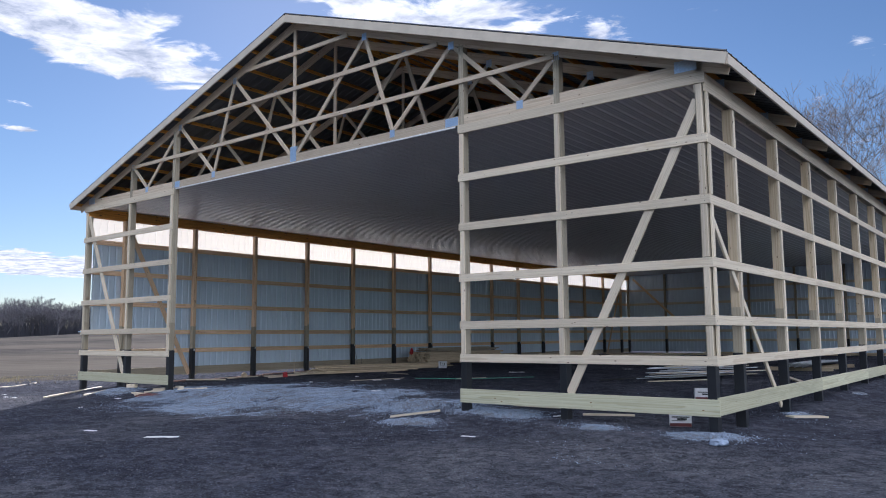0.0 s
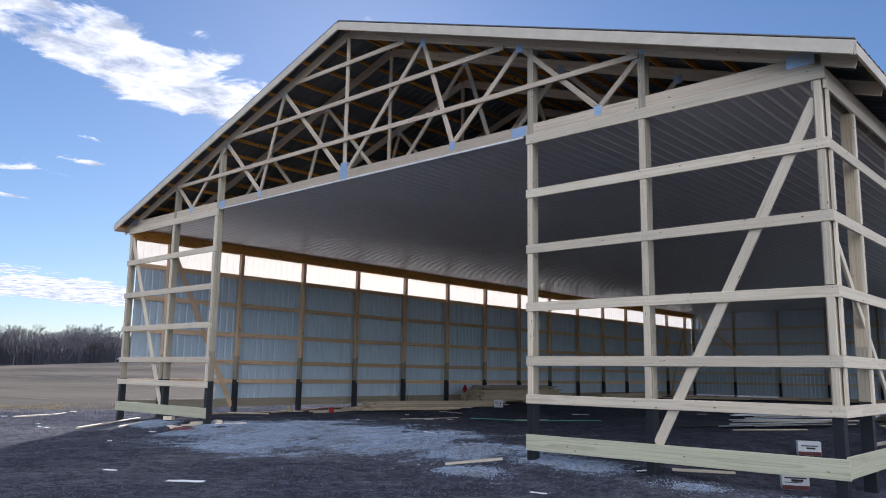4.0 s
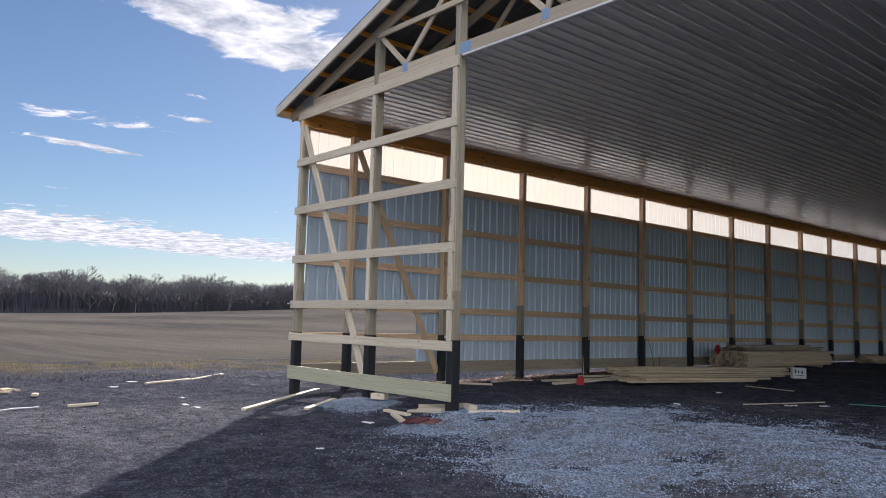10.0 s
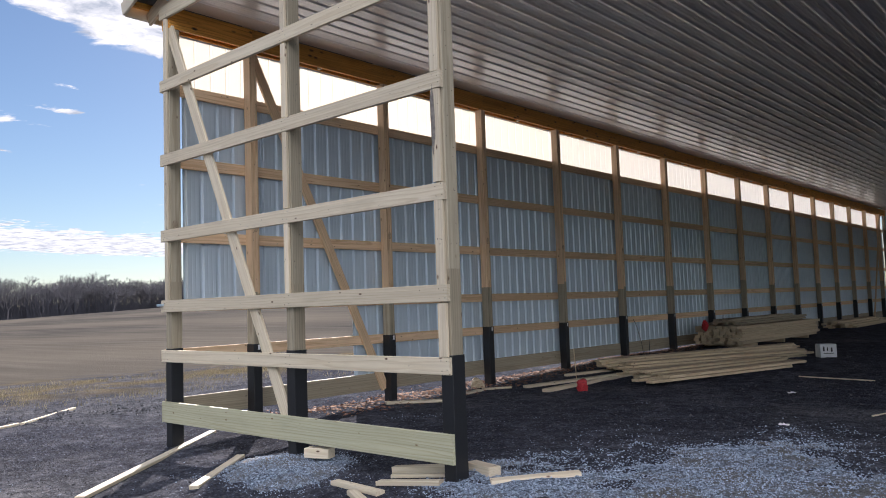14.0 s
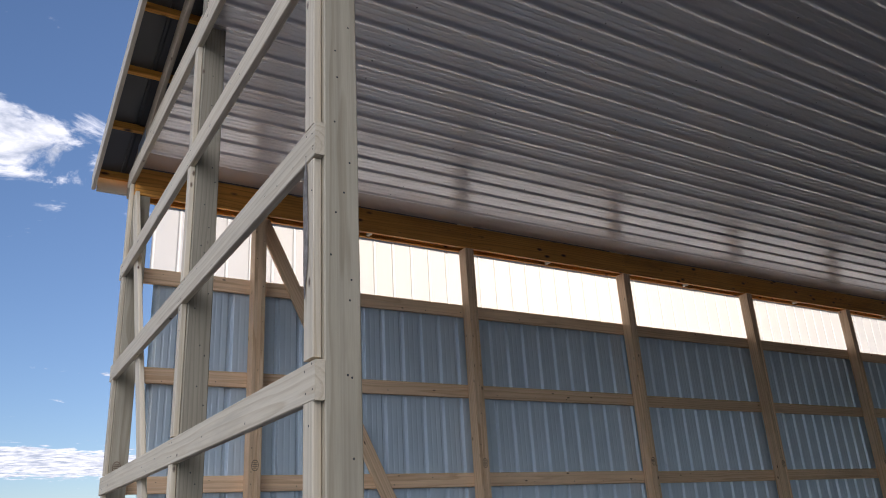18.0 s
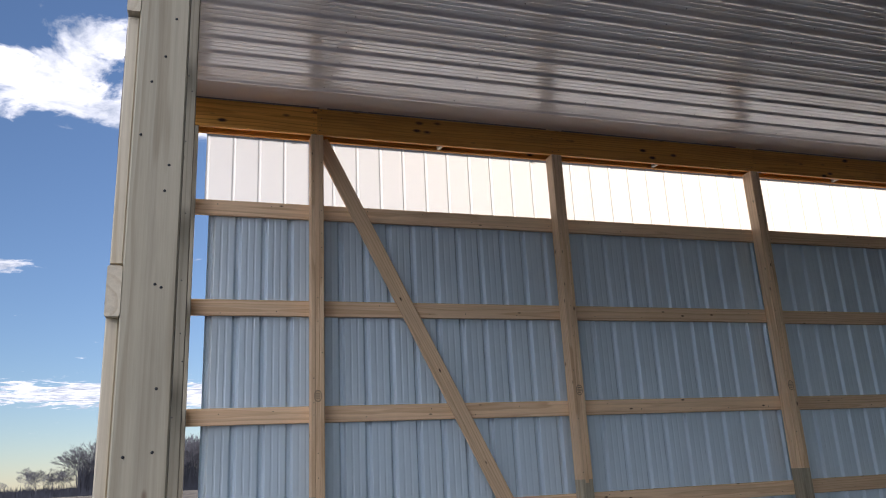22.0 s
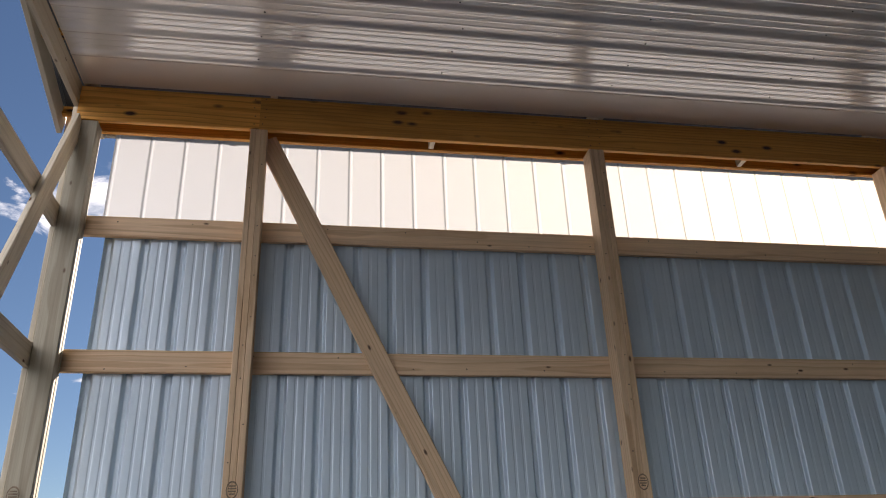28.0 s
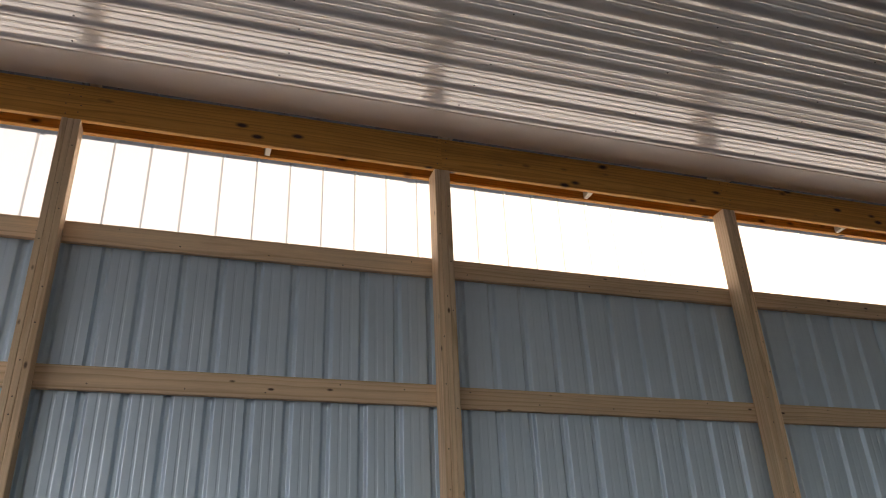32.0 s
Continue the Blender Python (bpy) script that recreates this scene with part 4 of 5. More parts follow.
M_CARD = plain_mat("white_carton", (0.70, 0.70, 0.69), 0.7, 0, 0.07, 9)
M_FILM = plain_mat("white_plastic_film", (0.5, 0.52, 0.55), 0.3, 0, 0.06, 9)


def on_ground(x, y):
    return ground_z(x, y) + rough_z(x, y)


def loose_board(name, a, b, w, h, mat, label, category="board", group="", lift=0.0, roll=0.0):
    """A board lying on the ground from a to b (x, y)."""
    za, zb = on_ground(*a) + lift + h / 2, on_ground(*b) + lift + h / 2
    m, n = between((*a, za), (*b, zb))
    ob = place(name, bar_mesh(n, w, h, mat), None, m @ pose(0, 0, 0, roll, 0, 0))
    return tagged(ob, label, category, group)


def lumber_pile(label, cx, cy, ang, length, rows, w, h, mat, seed, jitter=0.35, lift=0.0, group="lumber stacks"):
    """Boards laid side by side in courses; rows: boards in each course from the ground up."""
    t = thing("lumber_pile", label, "lumber", group, at=(cx, cy, ground_z(cx, cy)))
    rng = rot_rng(seed)
    ends = [(cx + k * math.cos(ang) * length / 2, cy + k * math.sin(ang) * length / 2) for k in (-1, -0.5, 0, 0.5, 1)]
    z = max(on_ground(*e) for e in ends) - 0.01 + lift
    for count in rows:
        for k in range(count):
            off = (k - (count - 1) / 2) * (w + 0.008) + rng.uniform(-0.01, 0.01)
            n = length * rng.uniform(0.93, 1.0)
            d = ang + rng.uniform(-0.02, 0.02)
            sh = rng.uniform(-jitter, jitter)
            ux, uy = math.cos(d), math.sin(d)
            px, py = cx - uy * off + ux * (sh - n / 2), cy + ux * off + uy * (sh - n / 2)
            board("plank", (px, py, z + h / 2), (px + ux * n, py + uy * n, z + h / 2 + rng.uniform(-0.003, 0.003)), w, h, mat, t)
        z += h + 0.002
    return t


A90 = radians(90)
for (x0, y0), (x1, y1), rows, seed in (((2.95, 6.5), (4.02, 9.97), (3, 2), 21), ((2.53, 6.8), (3.5, 10.44), (4, 3, 2), 22), ((1.62, 8.0), (3.48, 12.05), (4, 4, 2), 23), ((1.12, 8.3), (2.9, 13.6), (4, 4, 3, 2), 30)):
    lumber_pile("fanned pile of pale sawn boards on the soil", (x0 + x1) / 2, (y0 + y1) / 2, math.atan2(y1 - y0, x1 - x0), math.hypot(x1 - x0, y1 - y0), rows, 0.14, 0.04, M_WORN, seed, 0.35)
stack = lumber_pile("square stack of planks on bearers", 1.15, 16.4, A90 - 0.06, 5.2, (8, 8, 8, 8, 8, 8), 0.14, 0.07, M_WORN, 24, 0.04, 0.1)
for y in (14.4, 16.4, 18.4):
    board("bearer", (0.45, y, ground_z(1, y) + 0.05), (1.75, y, ground_z(1, y) + 0.05), 0.09, 0.1, M_WORN, stack)
lumber_pile("untidy olive boards on top of a plank stack", 1.1, 16.6, A90 - 0.03, 4.6, (7, 5, 3), 0.14, 0.045, M_TREATED, 25, 0.5, 0.55)
lumber_pile("low brown plank stack by the side wall", 1.0, 26.5, A90, 5.0, (7, 7, 5, 3), 0.14, 0.06, M_WORN, 26, 0.6)
lumber_pile("low spread of pale and brown boards on the floor", 5.0, 32.5, radians(8), 7.0, (5, 3), 0.14, 0.05, M_WORN, 27, 1.5)
lumber_pile("low spread of pale and brown boards on the floor", 10.5, 33.5, radians(-4), 7.5, (5, 4, 2), 0.14, 0.05, M_WORN, 28, 1.5)
lumber_pile("low spread of pale and brown boards on the floor", 3.4, 30.0, radians(35), 4.0, (4, 2), 0.14, 0.05, M_WORN, 29, 0.9)


M_BARKED = plain_mat("torn_bark", (0.20, 0.18, 0.16), 0.9, 0, 0.5, 30, 0.6)


def crumpled(name, x, y, size, mat, label, category, seed, flat=0.5, turn=0.0):
    """A crushed lump of thin material."""
    bm = bmesh.new()
    bmesh.ops.create_icosphere(bm, subdivisions=3, radius=1)
    for v in bm.verts:
        k = 1 + 0.45 * noise.noise(v.co * 1.7 + Vector((seed, 0, 0))) + 0.25 * noise.noise(v.co * 4.5 + Vector((0, seed, 0)))
        v.co = Vector((v.co.x * size[0], v.co.y * size[1], max(v.co.z, -flat) * size[2])) * k
    me = mesh_from(bm, name, mat)
    return tagged(place(name, me, None, pose(x, y, on_ground(x, y) + flat * size[2] * 0.9, 0, 0, turn)), label, category)


crumpled("red_marker", 2.12, 5.78, (0.10, 0.08, 0.11), M_RED, "bright red plastic flag bunched on a board end", "marker", 3, 0.7)
crumpled("red_marker", 0.75, 13.75, (0.07, 0.06, 0.13), M_RED, "bright red plastic flag hung on a plank stack", "marker", 4, 0.8).location.z += 0.45
crumpled("plastic_bag", -1.7, -5.3, (0.26, 0.2, 0.12), M_FILM, "crumpled clear-white plastic film on the soil", "plastic bag", 6)
crumpled("stone", 0.08, 5.70, (0.12, 0.09, 0.12), M_WORN, "brown broken stone by a post foot", "stone", 9)
crumpled("stone", 18.55, -0.75, (0.11, 0.08, 0.06), M_GRAVEL, "pale flat stone by the corner post", "stone", 10)


wane = crumpled("bark_streak", 4.437, -0.040, (0.022, 0.004, 0.25), M_BARKED, "grey torn bark streak", "bark", 13, 1.0)
wane.location.z = 3.22
wane.parent = wall_front
for key in ("label", "category"):
    if key in wane:
        del wane[key]


def carton(x, y, size, turn, label, marks, band=None):
    """A closed carton with taped lid and print: bars stand in for small writing."""
    t = thing("carton", label, "box", at=(x, y, on_ground(x, y)))
    a, b, c = size
    m = pose(x, y, on_ground(x, y), 0, 0, turn)
    body = bar_mesh(a, b, c, M_CARD, 0.006)
    place("body", body, t, m @ Matrix.Translation((-a / 2, 0, c / 2)))
    for k in (-1, 1):
        place("flap", bar_mesh(a - 0.01, b / 2 - 0.006, 0.006, M_CARD), t, m @ Matrix.Translation((-a / 2 + 0.005, k * b / 4, c + 0.004)))
    for u, z, w, h in marks:
        for side in (-1, 1):
            place("print", bar_mesh(w, 0.002, h, M_INK, 0.0005), t, m @ Matrix.Translation((u - w / 2, side * (b / 2 + 0.0015), z)))
    if band:
        for side in (-1, 1):
            place("band", bar_mesh(a - 0.004, 0.002, band, M_RUST, 0.0005), t, m @ Matrix.Translation((-a / 2 + 0.002, side * (b / 2 + 0.0012), band / 2 + 0.004)), "dark red band")
    return t


carton(4.05, 11.7, (0.31, 0.24, 0.25), 38, "white carton with black print on the soil", ((-0.09, 0.17, 0.03, 0.09), (-0.02, 0.16, 0.02, 0.07), (0.06, 0.15, 0.03, 0.08), (0.0, 0.08, 0.2, 0.012)))
carton(17.5, 0.62, (0.32, 0.24, 0.17), 24, "white carton with black print and a red band", ((0.0, 0.145, 0.26, 0.018), (0.02, 0.115, 0.14, 0.03), (-0.03, 0.09, 0.2, 0.01)), 0.05)
carton(16.55, 4.3, (0.36, 0.26, 0.22), 25, "white carton with black print and a red band", ((0.0, 0.16, 0.26, 0.018), (0.02, 0.12, 0.14, 0.03)), 0.06)

SCRAP = "scraps of sawn timber"
for a, b, w, h, lab in (
        ((1.62, -1.70), (-0.31, 0.80), 0.09, 0.036, "long thin pale batten lying on the soil"),
        ((2.26, -0.97), (1.56, -0.02), 0.09, 0.036, "short pale board offcut on the soil"),
        ((3.40, -0.30), (4.04, -0.37), 0.089, 0.038, "short pale board offcut on the gravel"),
        ((3.78, -0.44), (4.38, -0.74), 0.089, 0.038, "short pale board offcut on the gravel"),
        ((3.84, -0.20), (4.42, -0.06), 0.089, 0.038, "pale board offcut beside a post foot"),
        ((3.72, 0.10), (4.30, 0.30), 0.089, 0.06, "pale board offcut beside a post foot"),
        ((4.38, 0.36), (4.70, 0.27), 0.12, 0.08, "thick pale block end beside a post foot"),
        ((3.80, 0.0), (4.36, 0.16), 0.06, 0.03, "pale batten beside a post foot"),
        ((4.80, 0.09), (5.29, 0.60), 0.10, 0.04, "pale board lying half on the gravel"),
        ((12.68, -0.68), (13.36, -0.10), 0.13, 0.03, "whitish plank end at the edge of the gravel"),
        ((1.01, 5.82), (1.89, 8.11), 0.14, 0.04, "thin pale board beside a board pile"),
        ((1.6, 5.54), (2.01, 8.35), 0.14, 0.05, "thin pale board beside a board pile"),
        ((0.85, 7.31), (1.25, 8.33), 0.12, 0.04, "short pale board beside a board pile"),
        ((0.46, 5.37), (0.78, 5.74), 0.10, 0.03, "short pale offcut by a post foot"),
        ((0.59, 4.69), (0.54, 5.21), 0.13, 0.03, "short pale offcut by a post foot"),
        ((0.35, 3.25), (0.95, 4.3), 0.12, 0.04, "pale offcut by the side wall"),
        ((14.4, 0.75), (15.3, 0.95), 0.12, 0.03, "pale offcut under the gable girts"),
        ((15.9, 0.5), (16.6, 0.95), 0.12, 0.03, "pale offcut under the gable girts"),
        ((18.5, 2.9), (18.9, 3.5), 0.2, 0.03, "pale offcut outside the open wall"),
        ((0.13, -3.84), (0.12, -3.40), 0.05, 0.04, "thin pale batten on the soil"),
        ((6.48, 4.48), (7.05, 6.1), 0.022, 0.015, "thin pale strip on the dark floor"),
        ((-3.0, -1.55), (-4.1, -0.2), 0.06, 0.04, "long thin whitish batten at the edge of the pad"),
        ((-4.2, -0.1), (-5.2, 1.1), 0.06, 0.04, "long thin whitish batten at the edge of the pad"),
        ((4.68, 7.95), (5.78, 7.74), 0.025, 0.015, "thin pale strip on the dark floor"),
        ((8.6, 6.6), (9.0, 7.5), 0.025, 0.015, "thin pale strip on the dark floor"),
        ((17.3, 9.0), (15.9, 12.2), 0.14, 0.04, "long board inside the open wall"),
        ((16.9, 6.6), (17.3, 9.9), 0.14, 0.04, "long board inside the open wall")):
    loose_board("timber_offcut", a, b, w, h, M_GIRT, lab, "board", SCRAP)
rng = rot_rng(97)
for k in range(15):
    x, y, d, n = -2.5 + rng.normal(0, 0.75), -4.55 + rng.normal(0, 0.42), rng.uniform(-0.9, 0.9) + 0.6, rng.uniform(0.25, 1.0)
    ends = [(x - q * n * math.cos(d) / 2, y - q * n * math.sin(d) / 2) for q in (1, -1)]
    loose_board("timber_offcut", *ends, rng.choice((0.06, 0.09, 0.14)), 0.035, M_WORN if k % 4 else M_GIRT, "small offcut in a low scrap heap on the soil", "board", SCRAP, 0.016 * (k % 4), rng.uniform(-8, 8))
tagged(place("timber_block", bar_mesh(0.26, 0.12, 0.09, M_GIRT), None, pose(2.70, -0.04, on_ground(2.8, 0.0) + 0.10, 0, 0, 20)), "short pale block of sawn timber", "wood block")

# small papers and a wrapper
for x, y, a, b, turn in ((5.20, -0.15, 0.2, 0.1, 30), (6.99, 5.02, 0.24, 0.08, 80), (5.88, 3.54, 0.1, 0.05, 10), (5.17, 6.04, 0.1, 0.05, 50), (0.56, -2.2, 0.14, 0.08, 0), (-2.53, -2.31, 0.2, 0.14, 20), (-3.55, -1.64, 0.18, 0.1, 50), (9.55, -4.55, 0.2, 0.09, 20), (11.4, -4.4, 0.5, 0.13, 40), (3.92, -0.98, 0.16, 0.09, 10), (15.6, 0.2, 0.16, 0.04, 40), (5.3, -2.6, 0.08, 0.05, 80), (1.0, -2.2, 0.13, 0.08, 30), (7.3, 5.5, 0.16, 0.06, 70), (15.1, -1.6, 0.22, 0.04, 12), (9.9, 1.9, 0.22, 0.07, 10), (-0.3, -1.9, 0.1, 0.08, 10), (8.3, 10.2, 0.5, 0.14, 30), (10.4, 14.0, 0.4, 0.12, 70)):
    bm = bmesh.new()
    bmesh.ops.create_grid(bm, x_segments=5, y_segments=4, size=0.5)
    for v in bm.verts:
        v.co.z = 0.03 * noise.noise(v.co * 5 + Vector((x, y, 0)))
        v.co.x += 0.06 * noise.noise(v.co * 3 + Vector((y, x, 0)))
    bmesh.ops.solidify(bm, geom=bm.faces[:], thickness=0.01)
    bmesh.ops.transform(bm, matrix=Matrix.Diagonal((a, b, 0.6, 1)), verts=bm.verts)
    tagged(place("paper_scrap", mesh_from(bm, "paper_scrap", M_WHITE), None, pose(x, y, on_ground(x, y) + 0.014, 0, 0, turn)), "small torn white scrap lying on the soil", "scrap", "paper scraps")


def strip_curve(name, pts, radius, mat, label, category):
    """A thin bent rod or strap along points given as (x, y, height over the ground)."""
    cu = bpy.data.curves.new(name, "CURVE")
    cu.dimensions, cu.bevel_depth, cu.bevel_resolution = "3D", radius, 2
    sp = cu.splines.new("POLY")
    sp.points.add(len(pts) - 1)
    for p, (x, y, h) in zip(sp.points, pts):
        p.co = (x, y, on_ground(x, y) + radius + h, 1)
    tmp = bpy.data.objects.new(name, cu)
    me = bpy.data.meshes.new_from_object(tmp)
    bpy.data.objects.remove(tmp)
    me.materials.clear()
    me.materials.append(mat)
    return tagged(new(name, me), label, category)


strip_curve("strap", [(5.22, -0.34, 0.01), (5.28, -0.28, 0.02), (5.34, -0.16, 0.03), (5.40, -0.05, 0.03), (5.46, -0.06, 0.03), (5.42, -0.2, 0.03), (5.38, -0.36, 0.02)], 0.012, M_BLACK, "bent black strap looped on the gravel", "strap")
strip_curve("cord", [(0.95, -5.8, 0.0), (0.83, -5.57, 0.0), (0.6, -5.2, 0.02), (0.44, -5.03, 0.0), (0.15, -4.6, 0.015), (-0.08, -4.2, 0.0)], 0.012, M_WHITE, "thin white cord lying on the soil", "cord")
strip_curve("green_strap", [(7.4, 6.2, 0), (8.1, 6.4, 0.01), (8.9, 6.5, 0.0), (9.6, 7.4, 0.015), (10.2, 8.2, 0)], 0.008, M_GREEN, "pale green banding strap on the dark floor", "strap")
strip_curve("stick", [(0.74, 10.54, 0), (0.70, 10.54, 0.3), (0.64, 10.55, 0.5), (0.62, 10.5, 0.68), (0.58, 10.45, 0.82)], 0.007, M_INK, "thin dark stake by the side wall", "stake")
strip_curve("stick", [(0.80, 10.69, 0), (0.80, 10.69, 0.35)], 0.007, M_INK, "thin dark stake by the side wall", "stake")
strip_curve("stick", [(1.38, 6.82, 0), (1.36, 6.80, 0.55)], 0.008, M_WORN, "thin upright survey stake", "stake")
strip_curve("branch", [(12.6, 7.6, 0.02), (13.3, 8.3, 0.05), (13.9, 9.0, 0.02)], 0.02, M_INK, "dark bent rod beside a trim pile", "rod")

# rust-red sheet at the left post and the trim pile inside the right wing
sh = place("steel_offcut", sheet_mesh(0.55, 0.34, M_RUST), None, pose(4.68, -0.98, on_ground(4.95, -0.85) + 0.04, -84, 0, 24))
tagged(sh, "bent red-brown ribbed steel offcut on gravel", "steel sheet")
trims = thing("trim_pile", "loose heap of pale steel trim and battens", "trim pile", at=(14, 9.6, ground_z(14, 9.6)))
rng = rot_rng(41)
M_TRIM = plain_mat("pale_steel_trim", (0.60, 0.62, 0.64), 0.35, 0.2, 0.1, 4)
for k in range(16):
    a = radians(62) + rng.uniform(-0.28, 0.28)
    n = rng.uniform(1.8, 3.6)
    x, y = 13.3 + rng.uniform(-0.1, 0.9), 8.0 + rng.uniform(-0.3, 1.2)
    z = on_ground(x, y) + 0.02 + 0.022 * k
    board("trim_strip", (x, y, z), (x + n * math.cos(a), y + n * math.sin(a), z + rng.uniform(0, 0.06)), 0.09, 0.02, M_TRIM if k % 3 else M_GIRT, trims)
sheets_pile = thing("sheet_stack", "low stack of pale steel sheets on wood bearers", "sheet stack", at=(15.6, 16.5, ground_z(15.6, 16.5)))
for k, y in enumerate((15.4, 17.0, 18.6)):
    board("bearer", (14.6, y, ground_z(15, y) + 0.06), (16.6, y, ground_z(15, y) + 0.06), 0.09, 0.12, M_WORN, sheets_pile)
for k in range(4):
    place("sheet", sheet_mesh(0.9144, 4.2, M_TRIM), sheets_pile, pose(15.15 + 0.06 * k, 14.8 + 0.1 * k, ground_z(15, 16) + 0.15 + 0.03 * k, -90, 0, 0) @ pose(0, 0, 0, 0, 0, 0))

# ---- trees ----


def tube(verts, faces, a, b, ra, rb, sides):
    a, b = Vector(a), Vector(b)
    d = (b - a).normalized()
    u = d.orthogonal().normalized()
    w = d.cross(u)
    o = len(verts)
    for p, r in ((a, ra), (b, rb)):
        for k in range(sides):
            t = 2 * math.pi * k / sides
            verts.append(p + (u * math.cos(t) + w * math.sin(t)) * r)
    faces += [(o + k, o + (k + 1) % sides, o + sides + (k + 1) % sides, o + sides + k) for k in range(sides)]


def bare_tree(rng, height, depth=6, thin=0.012, spread=1.0, bole=0.30):
    """Trunk with limbs, and a crown of forking twigs: two meshes' worth of tubes."""
    tv, tf, cv, cf = [], [], [], []

    def grow(p, d, n, r, level):
        steps = 3 if level < 2 else 2
        for _ in range(steps):
            q = p + d * (n / steps)
            r2 = r * 0.86
            tube(tv if level < 2 else cv, tf if level < 2 else cf, p, q, r, r2, 7 if level == 0 else 5 if level < 3 else 3)
            p, r = q, r2
            d = (d + Vector((rng.normal(0, 0.10), rng.normal(0, 0.10), rng.normal(0.05, 0.05)))).normalized()
        if level >= depth:
            return
        kids = 2 + (rng.rand() < 0.65) + (level == 1)
        for k in range(int(kids)):
            s_ = Vector((rng.normal(), rng.normal(), rng.normal() * 0.5)).normalized()
            nd = (d * rng.uniform(0.75, 1.15) + s_ * rng.uniform(0.45, 0.75) * spread).normalized()
            grow(p, nd, n * rng.uniform(0.62, 0.82), max(r * rng.uniform(0.55, 0.72), thin), level + 1)

    grow(Vector((0, 0, 0)), Vector((rng.normal(0, 0.04), rng.normal(0, 0.04), 1)).normalized(), height * bole, height * 0.016, 0)
    return tv, tf, cv, cf


M_BARK = plain_mat("grey_bark", (0.16, 0.125, 0.10), 0.9, 0, 0.25, 5, 0.4)
M_TWIG = plain_mat("bare_twigs", (0.17, 0.145, 0.13), 0.9, 0, 0.2, 2, 0)


def tree_thing(x, y, h, seed):
    rng = rot_rng(seed)
    tv, tf, cv, cf = bare_tree(rng, h, 6, 0.013, 0.95, 0.36)
    k = h / max(p.z for p in cv)
    tv, cv = [p * k for p in tv], [p * k for p in cv]
    t = thing("tree", "tall leafless deciduous tree behind the barn", "tree", "bare trees", at=(x, y, -0.2))
    for name, v, f, mat in (("trunk", tv, tf, M_BARK), ("crown", cv, cf, M_TWIG)):
        me = bpy.data.meshes.new(name)
        me.from_pydata(v, [], f)
        me.materials.append(mat)
        place(name, me, t, Matrix.Translation((x, y, -0.2)))


for k, (x, y, h) in enumerate(((5.6, 61, 24.2), (7.2, 62, 23.8), (8.5, 60, 22.8), (10.6, 58, 22.6), (13.7, 59, 21.6), (3.5, 66, 22.5), (-0.5, 68, 22))):
    tree_thing(x, y, h, 60 + k)


def pine_tree(x, y, h, seed):
    """A tall pine: trunk, boughs and tufts of needles with gaps between."""
    rng = rot_rng(seed)
    tv, tf, nv, nf = [], [], [], []
    tube(tv, tf, (0, 0, 0), (0.2, 0, h * 0.6), 0.28, 0.16, 8)
    tube(tv, tf, (0.2, 0, h * 0.6), (0.1, 0.1, h), 0.16, 0.03, 8)
    for k in range(46):
        z = h * rng.uniform(0.3, 0.98)
        n = (1.08 - z / h) * 5.2 * rng.uniform(0.6, 1.1) + 0.5
        a = rng.uniform(0, 6.28)
        tip = Vector((math.cos(a) * n, math.sin(a) * n, z + rng.uniform(-0.3, 0.9)))
        tube(tv, tf, (0.1, 0, z), tip, 0.05, 0.015, 4)
        for _ in range(int(16 + 14 * n)):
            f = rng.uniform(0.3, 1.05)
            c = Vector((0.1, 0, z)).lerp(tip, f) + Vector(rng.normal(0, 0.24, 3))
            o = len(nv)
            for _ in range(3):
                d = Vector(rng.normal(0, 1, 3)).normalized() * rng.uniform(0.12, 0.26)
                e = d.orthogonal().normalized() * 0.05
                nv += [c - e, c + e, c + d]
                nf.append((o, o + 1, o + 2))
                o += 3
    t = thing("pine_tree", "dark green pine behind the barn", "tree", at=(x, y, -0.2))
    for name, v, f, mat in (("trunk", tv, tf, M_BARK), ("crown", nv, nf, M_NEEDLE)):
        me = bpy.data.meshes.new(name)
        me.from_pydata(v, [], f)
        me.materials.append(mat)
        place(name, me, t, Matrix.Translation((x, y, -0.2)))


M_NEEDLE = plain_mat("pine_needles", (0.06, 0.075, 0.045), 0.8, 0, 0.3, 1, 0)
pine_tree(19.6, 60, 19.0, 77)


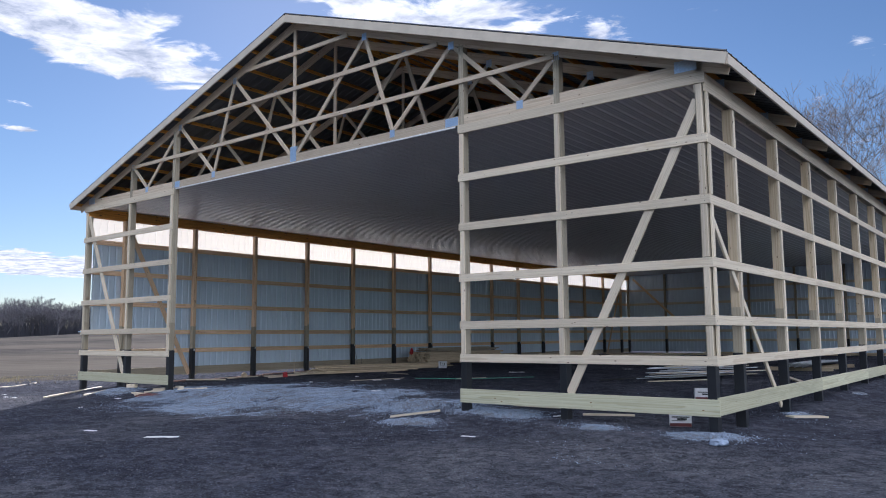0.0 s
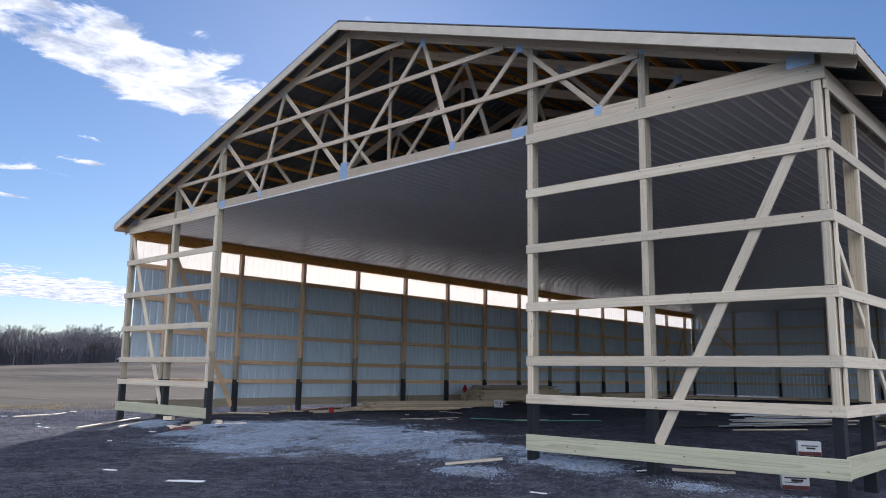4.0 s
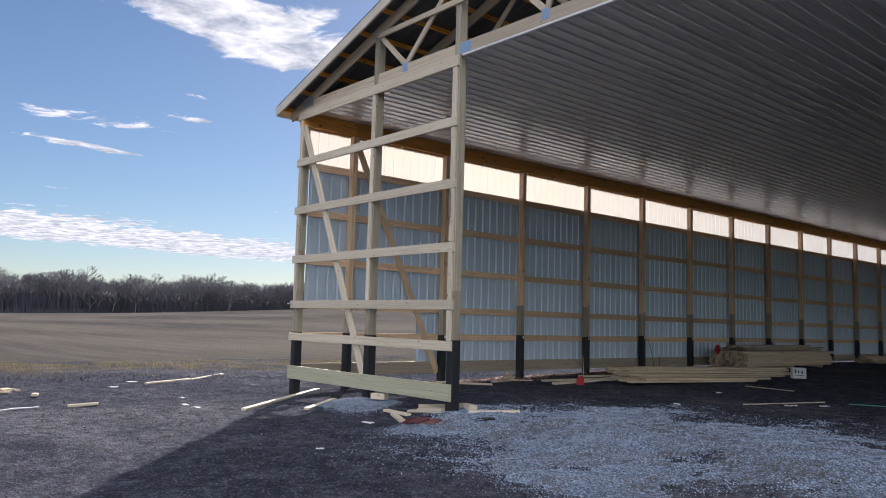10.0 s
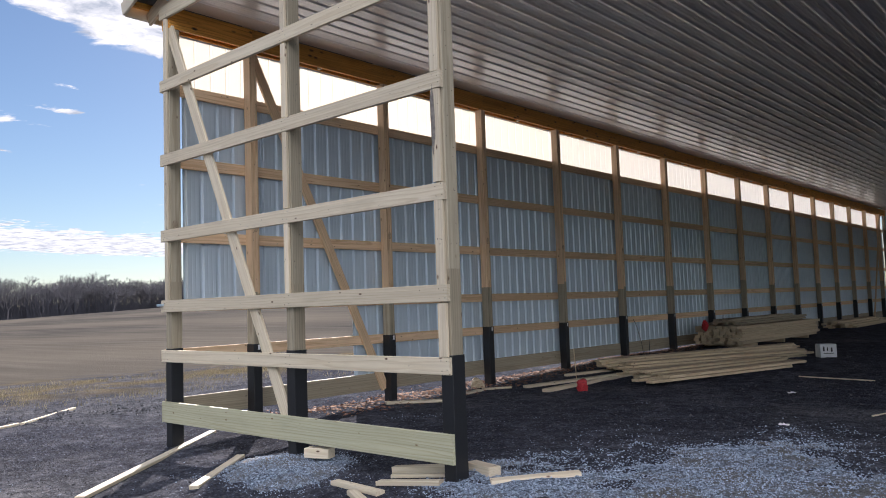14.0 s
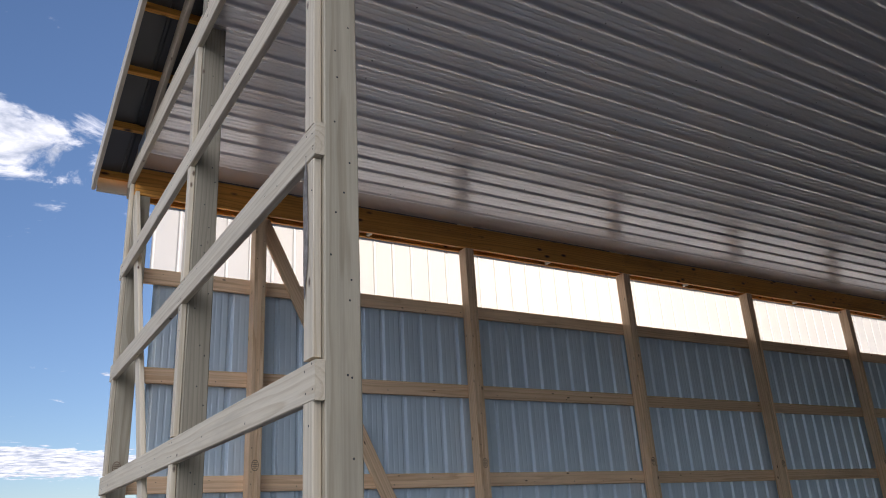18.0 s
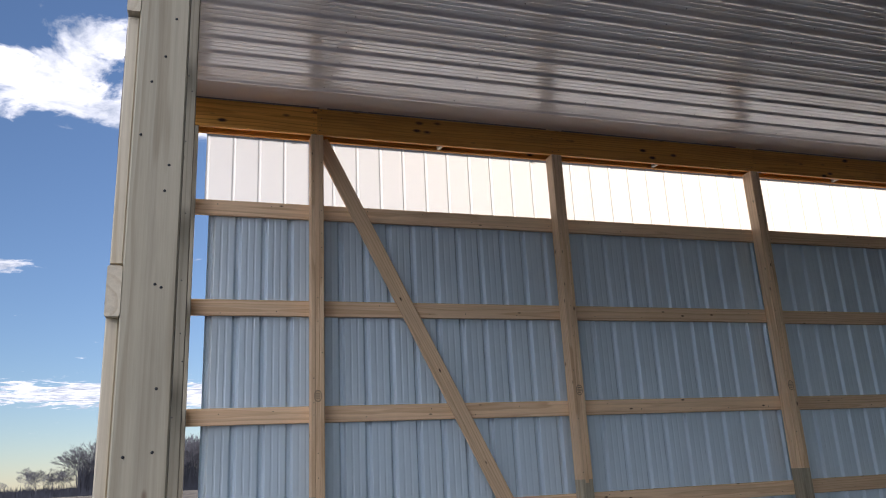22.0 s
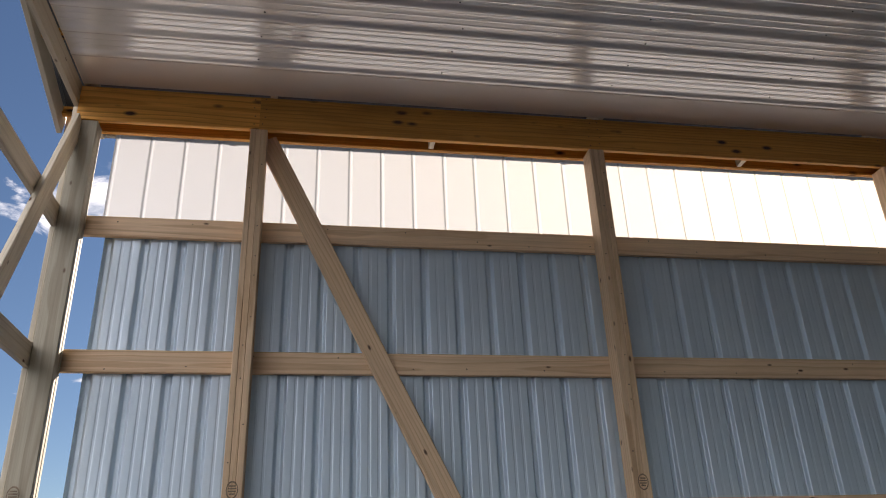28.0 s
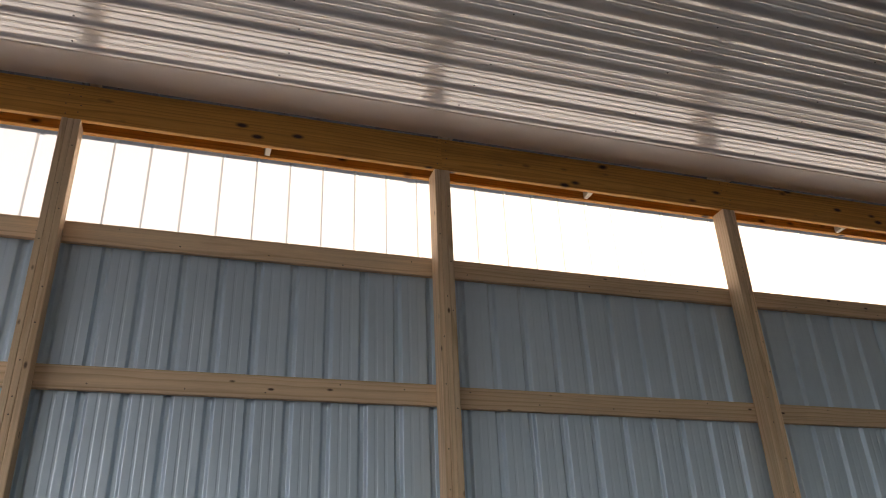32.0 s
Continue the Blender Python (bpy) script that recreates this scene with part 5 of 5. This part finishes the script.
def far_woods():
    """A belt of bare woods beyond the field, with a low dense thicket at its foot."""
    rng = rot_rng(90)
    kinds = []
    for k in range(7):
        tv, tf, cv, cf = bare_tree(rot_rng(200 + k), 1.0, 5, 0.0030)
        o = len(tv)
        v = np.array([tuple(p) for p in tv] + [tuple(p) for p in cv])
        f = [tuple(q) for q in tf] + [tuple(i + o for i in q) for q in cf]
        kinds.append((v, f))
    verts, faces, o = [], [], 0
    for k in range(820):
        az = radians(rng.uniform(-128, -30))
        r = rng.uniform(330, 395)
        deg = -math.degrees(az)
        if deg > 96 and rng.rand() < 0.75:
            continue
        h = rng.uniform(15, 21) * (0.8 if rng.rand() < 0.3 else 1) * (1.2 if 88 < deg < 96 else 0.62 if deg >= 96 else 1)
        h *= 0.95 + 0.22 * noise.noise(Vector((deg * 0.35, 0, 2)))
        v, f = kinds[k % 7]
        a = rng.uniform(0, 6.28)
        p = v * np.array((h * 1.25, h * 1.25, h)) * np.array((1, 1, 1 / v[:, 2].max()))
        q = np.stack([p[:, 0] * math.cos(a) - p[:, 1] * math.sin(a) + 12 + r * math.sin(az), p[:, 0] * math.sin(a) + p[:, 1] * math.cos(a) - 5 + r * math.cos(az), p[:, 2] - 0.8], -1)
        verts.append(q)
        faces += [tuple(i + o for i in g) for g in f]
        o += len(v)
    me = bpy.data.meshes.new("far_woods")
    me.from_pydata(np.concatenate(verts).tolist(), [], faces)
    # bluish grey: distance haze is put into the bark colour
    me.materials.append(plain_mat("hazed_bare_woods", (0.13, 0.125, 0.135), 0.95, 0, 0.25, 0.05, 0))
    tagged(new("far_woods", me), "distant belt of leafless grey-brown woods beyond the field", "woods", kind="stuff")
    # thicket: thin upright stems, very many
    verts, faces = [], []
    for k in range(36000):
        az = radians(rng.uniform(-130, -28))
        r = rng.uniform(322, 400)
        x, y = 12 + r * math.sin(az), -5 + r * math.cos(az)
        patch = 0.7 + 0.5 * noise.noise(Vector((x * 0.03, y * 0.03, 1)))
        h = (6.5 + rng.gamma(2.2, 2.2) * patch) if r > 330 else rng.uniform(1.0, 3.0)
        if r > 330:
            h *= 0.32 if az < radians(-96) else 1.15 if az < radians(-88) else 1.0
        w = rng.uniform(0.14, 0.32) if r > 330 else rng.uniform(0.3, 0.7)
        o = len(verts)
        lx, ly = rng.normal(0, 0.12, 2) * h
        verts += [(x - w, y, -1), (x + w, y - w, -1), (x, y + w, -1), (x + lx, y + ly, min(h, 18))]
        faces += [(o, o + 1, o + 3), (o + 1, o + 2, o + 3), (o + 2, o, o + 3)]
    me = bpy.data.meshes.new("thicket")
    me.from_pydata(verts, [], faces)
    # dark brush with the bluish distance haze in its colour
    me.materials.append(plain_mat("hazed_brush", (0.068, 0.068, 0.082), 0.95, 0, 0.35, 0.05, 0))
    tagged(new("thicket", me), "dark brushy undergrowth at the foot of the far woods", "brush", kind="stuff")


far_woods()


def grass_tufts():
    """Dry straw-coloured grass between the pad and the field."""
    rng = rot_rng(71)
    verts, faces = [], []
    for k in range(14000):
        x, y = rng.uniform(-11.5, -5.2), rng.uniform(-9, 16)
        if noise.noise(Vector((x * 0.6, y * 0.35, 4))) + 0.45 * rng.rand() < 0.12:
            continue
        h = rng.uniform(0.03, 0.09) * (1.6 if noise.noise(Vector((x * 0.9, y * 0.9, 9))) > 0.35 else 1)
        z = ground_z(x, y)
        a = rng.uniform(0, 6.28)
        o = len(verts)
        w = 0.007
        lx, ly = rng.normal(0, 0.4, 2) * h
        verts += [(x - w * math.cos(a), y - w * math.sin(a), z - 0.02), (x + w * math.cos(a), y + w * math.sin(a), z - 0.02), (x + lx, y + ly, z + h)]
        faces.append((o, o + 1, o + 2))
    me = bpy.data.meshes.new("dry_grass")
    me.from_pydata(verts, [], faces)
    me.materials.append(stone_mat("straw", (0.18, 0.155, 0.085), (0.40, 0.34, 0.20)))
    tagged(new("dry_grass", me), "sparse dry grass along the edge of the field", "grass", kind="stuff")


grass_tufts()


def leaf_litter():
    """Curled red-brown leaves and chips along the foot of the sheeted wall."""
    rng = rot_rng(81)
    verts, faces = [], []
    for k in range(5200):
        x, y = rng.normal(-0.25, 0.55), rng.uniform(2.2, 17)
        if x > 0.75:
            continue
        z = on_ground(x, y) + rng.uniform(0.0, 0.02)
        n = rng.uniform(0.015, 0.05)
        a = rng.uniform(0, 6.28)
        ux, uy = n * math.cos(a), n * math.sin(a)
        o = len(verts)
        h = rng.uniform(-0.01, 0.02, 4)
        verts += [(x - ux, y - uy, z + h[0]), (x - uy * 0.5, y + ux * 0.5, z + h[1]), (x + ux, y + uy, z + h[2]), (x + uy * 0.5, y - ux * 0.5, z + h[3])]
        faces.append((o, o + 1, o + 2, o + 3))
    me = bpy.data.meshes.new("leaf_litter")
    me.from_pydata(verts, [], faces)
    me.materials.append(stone_mat("dead_leaves", (0.16, 0.07, 0.04), (0.42, 0.24, 0.16)))
    tagged(new("leaf_litter", me), "red-brown leaves and chips along the wall's foot", "leaves", kind="stuff")


leaf_litter()
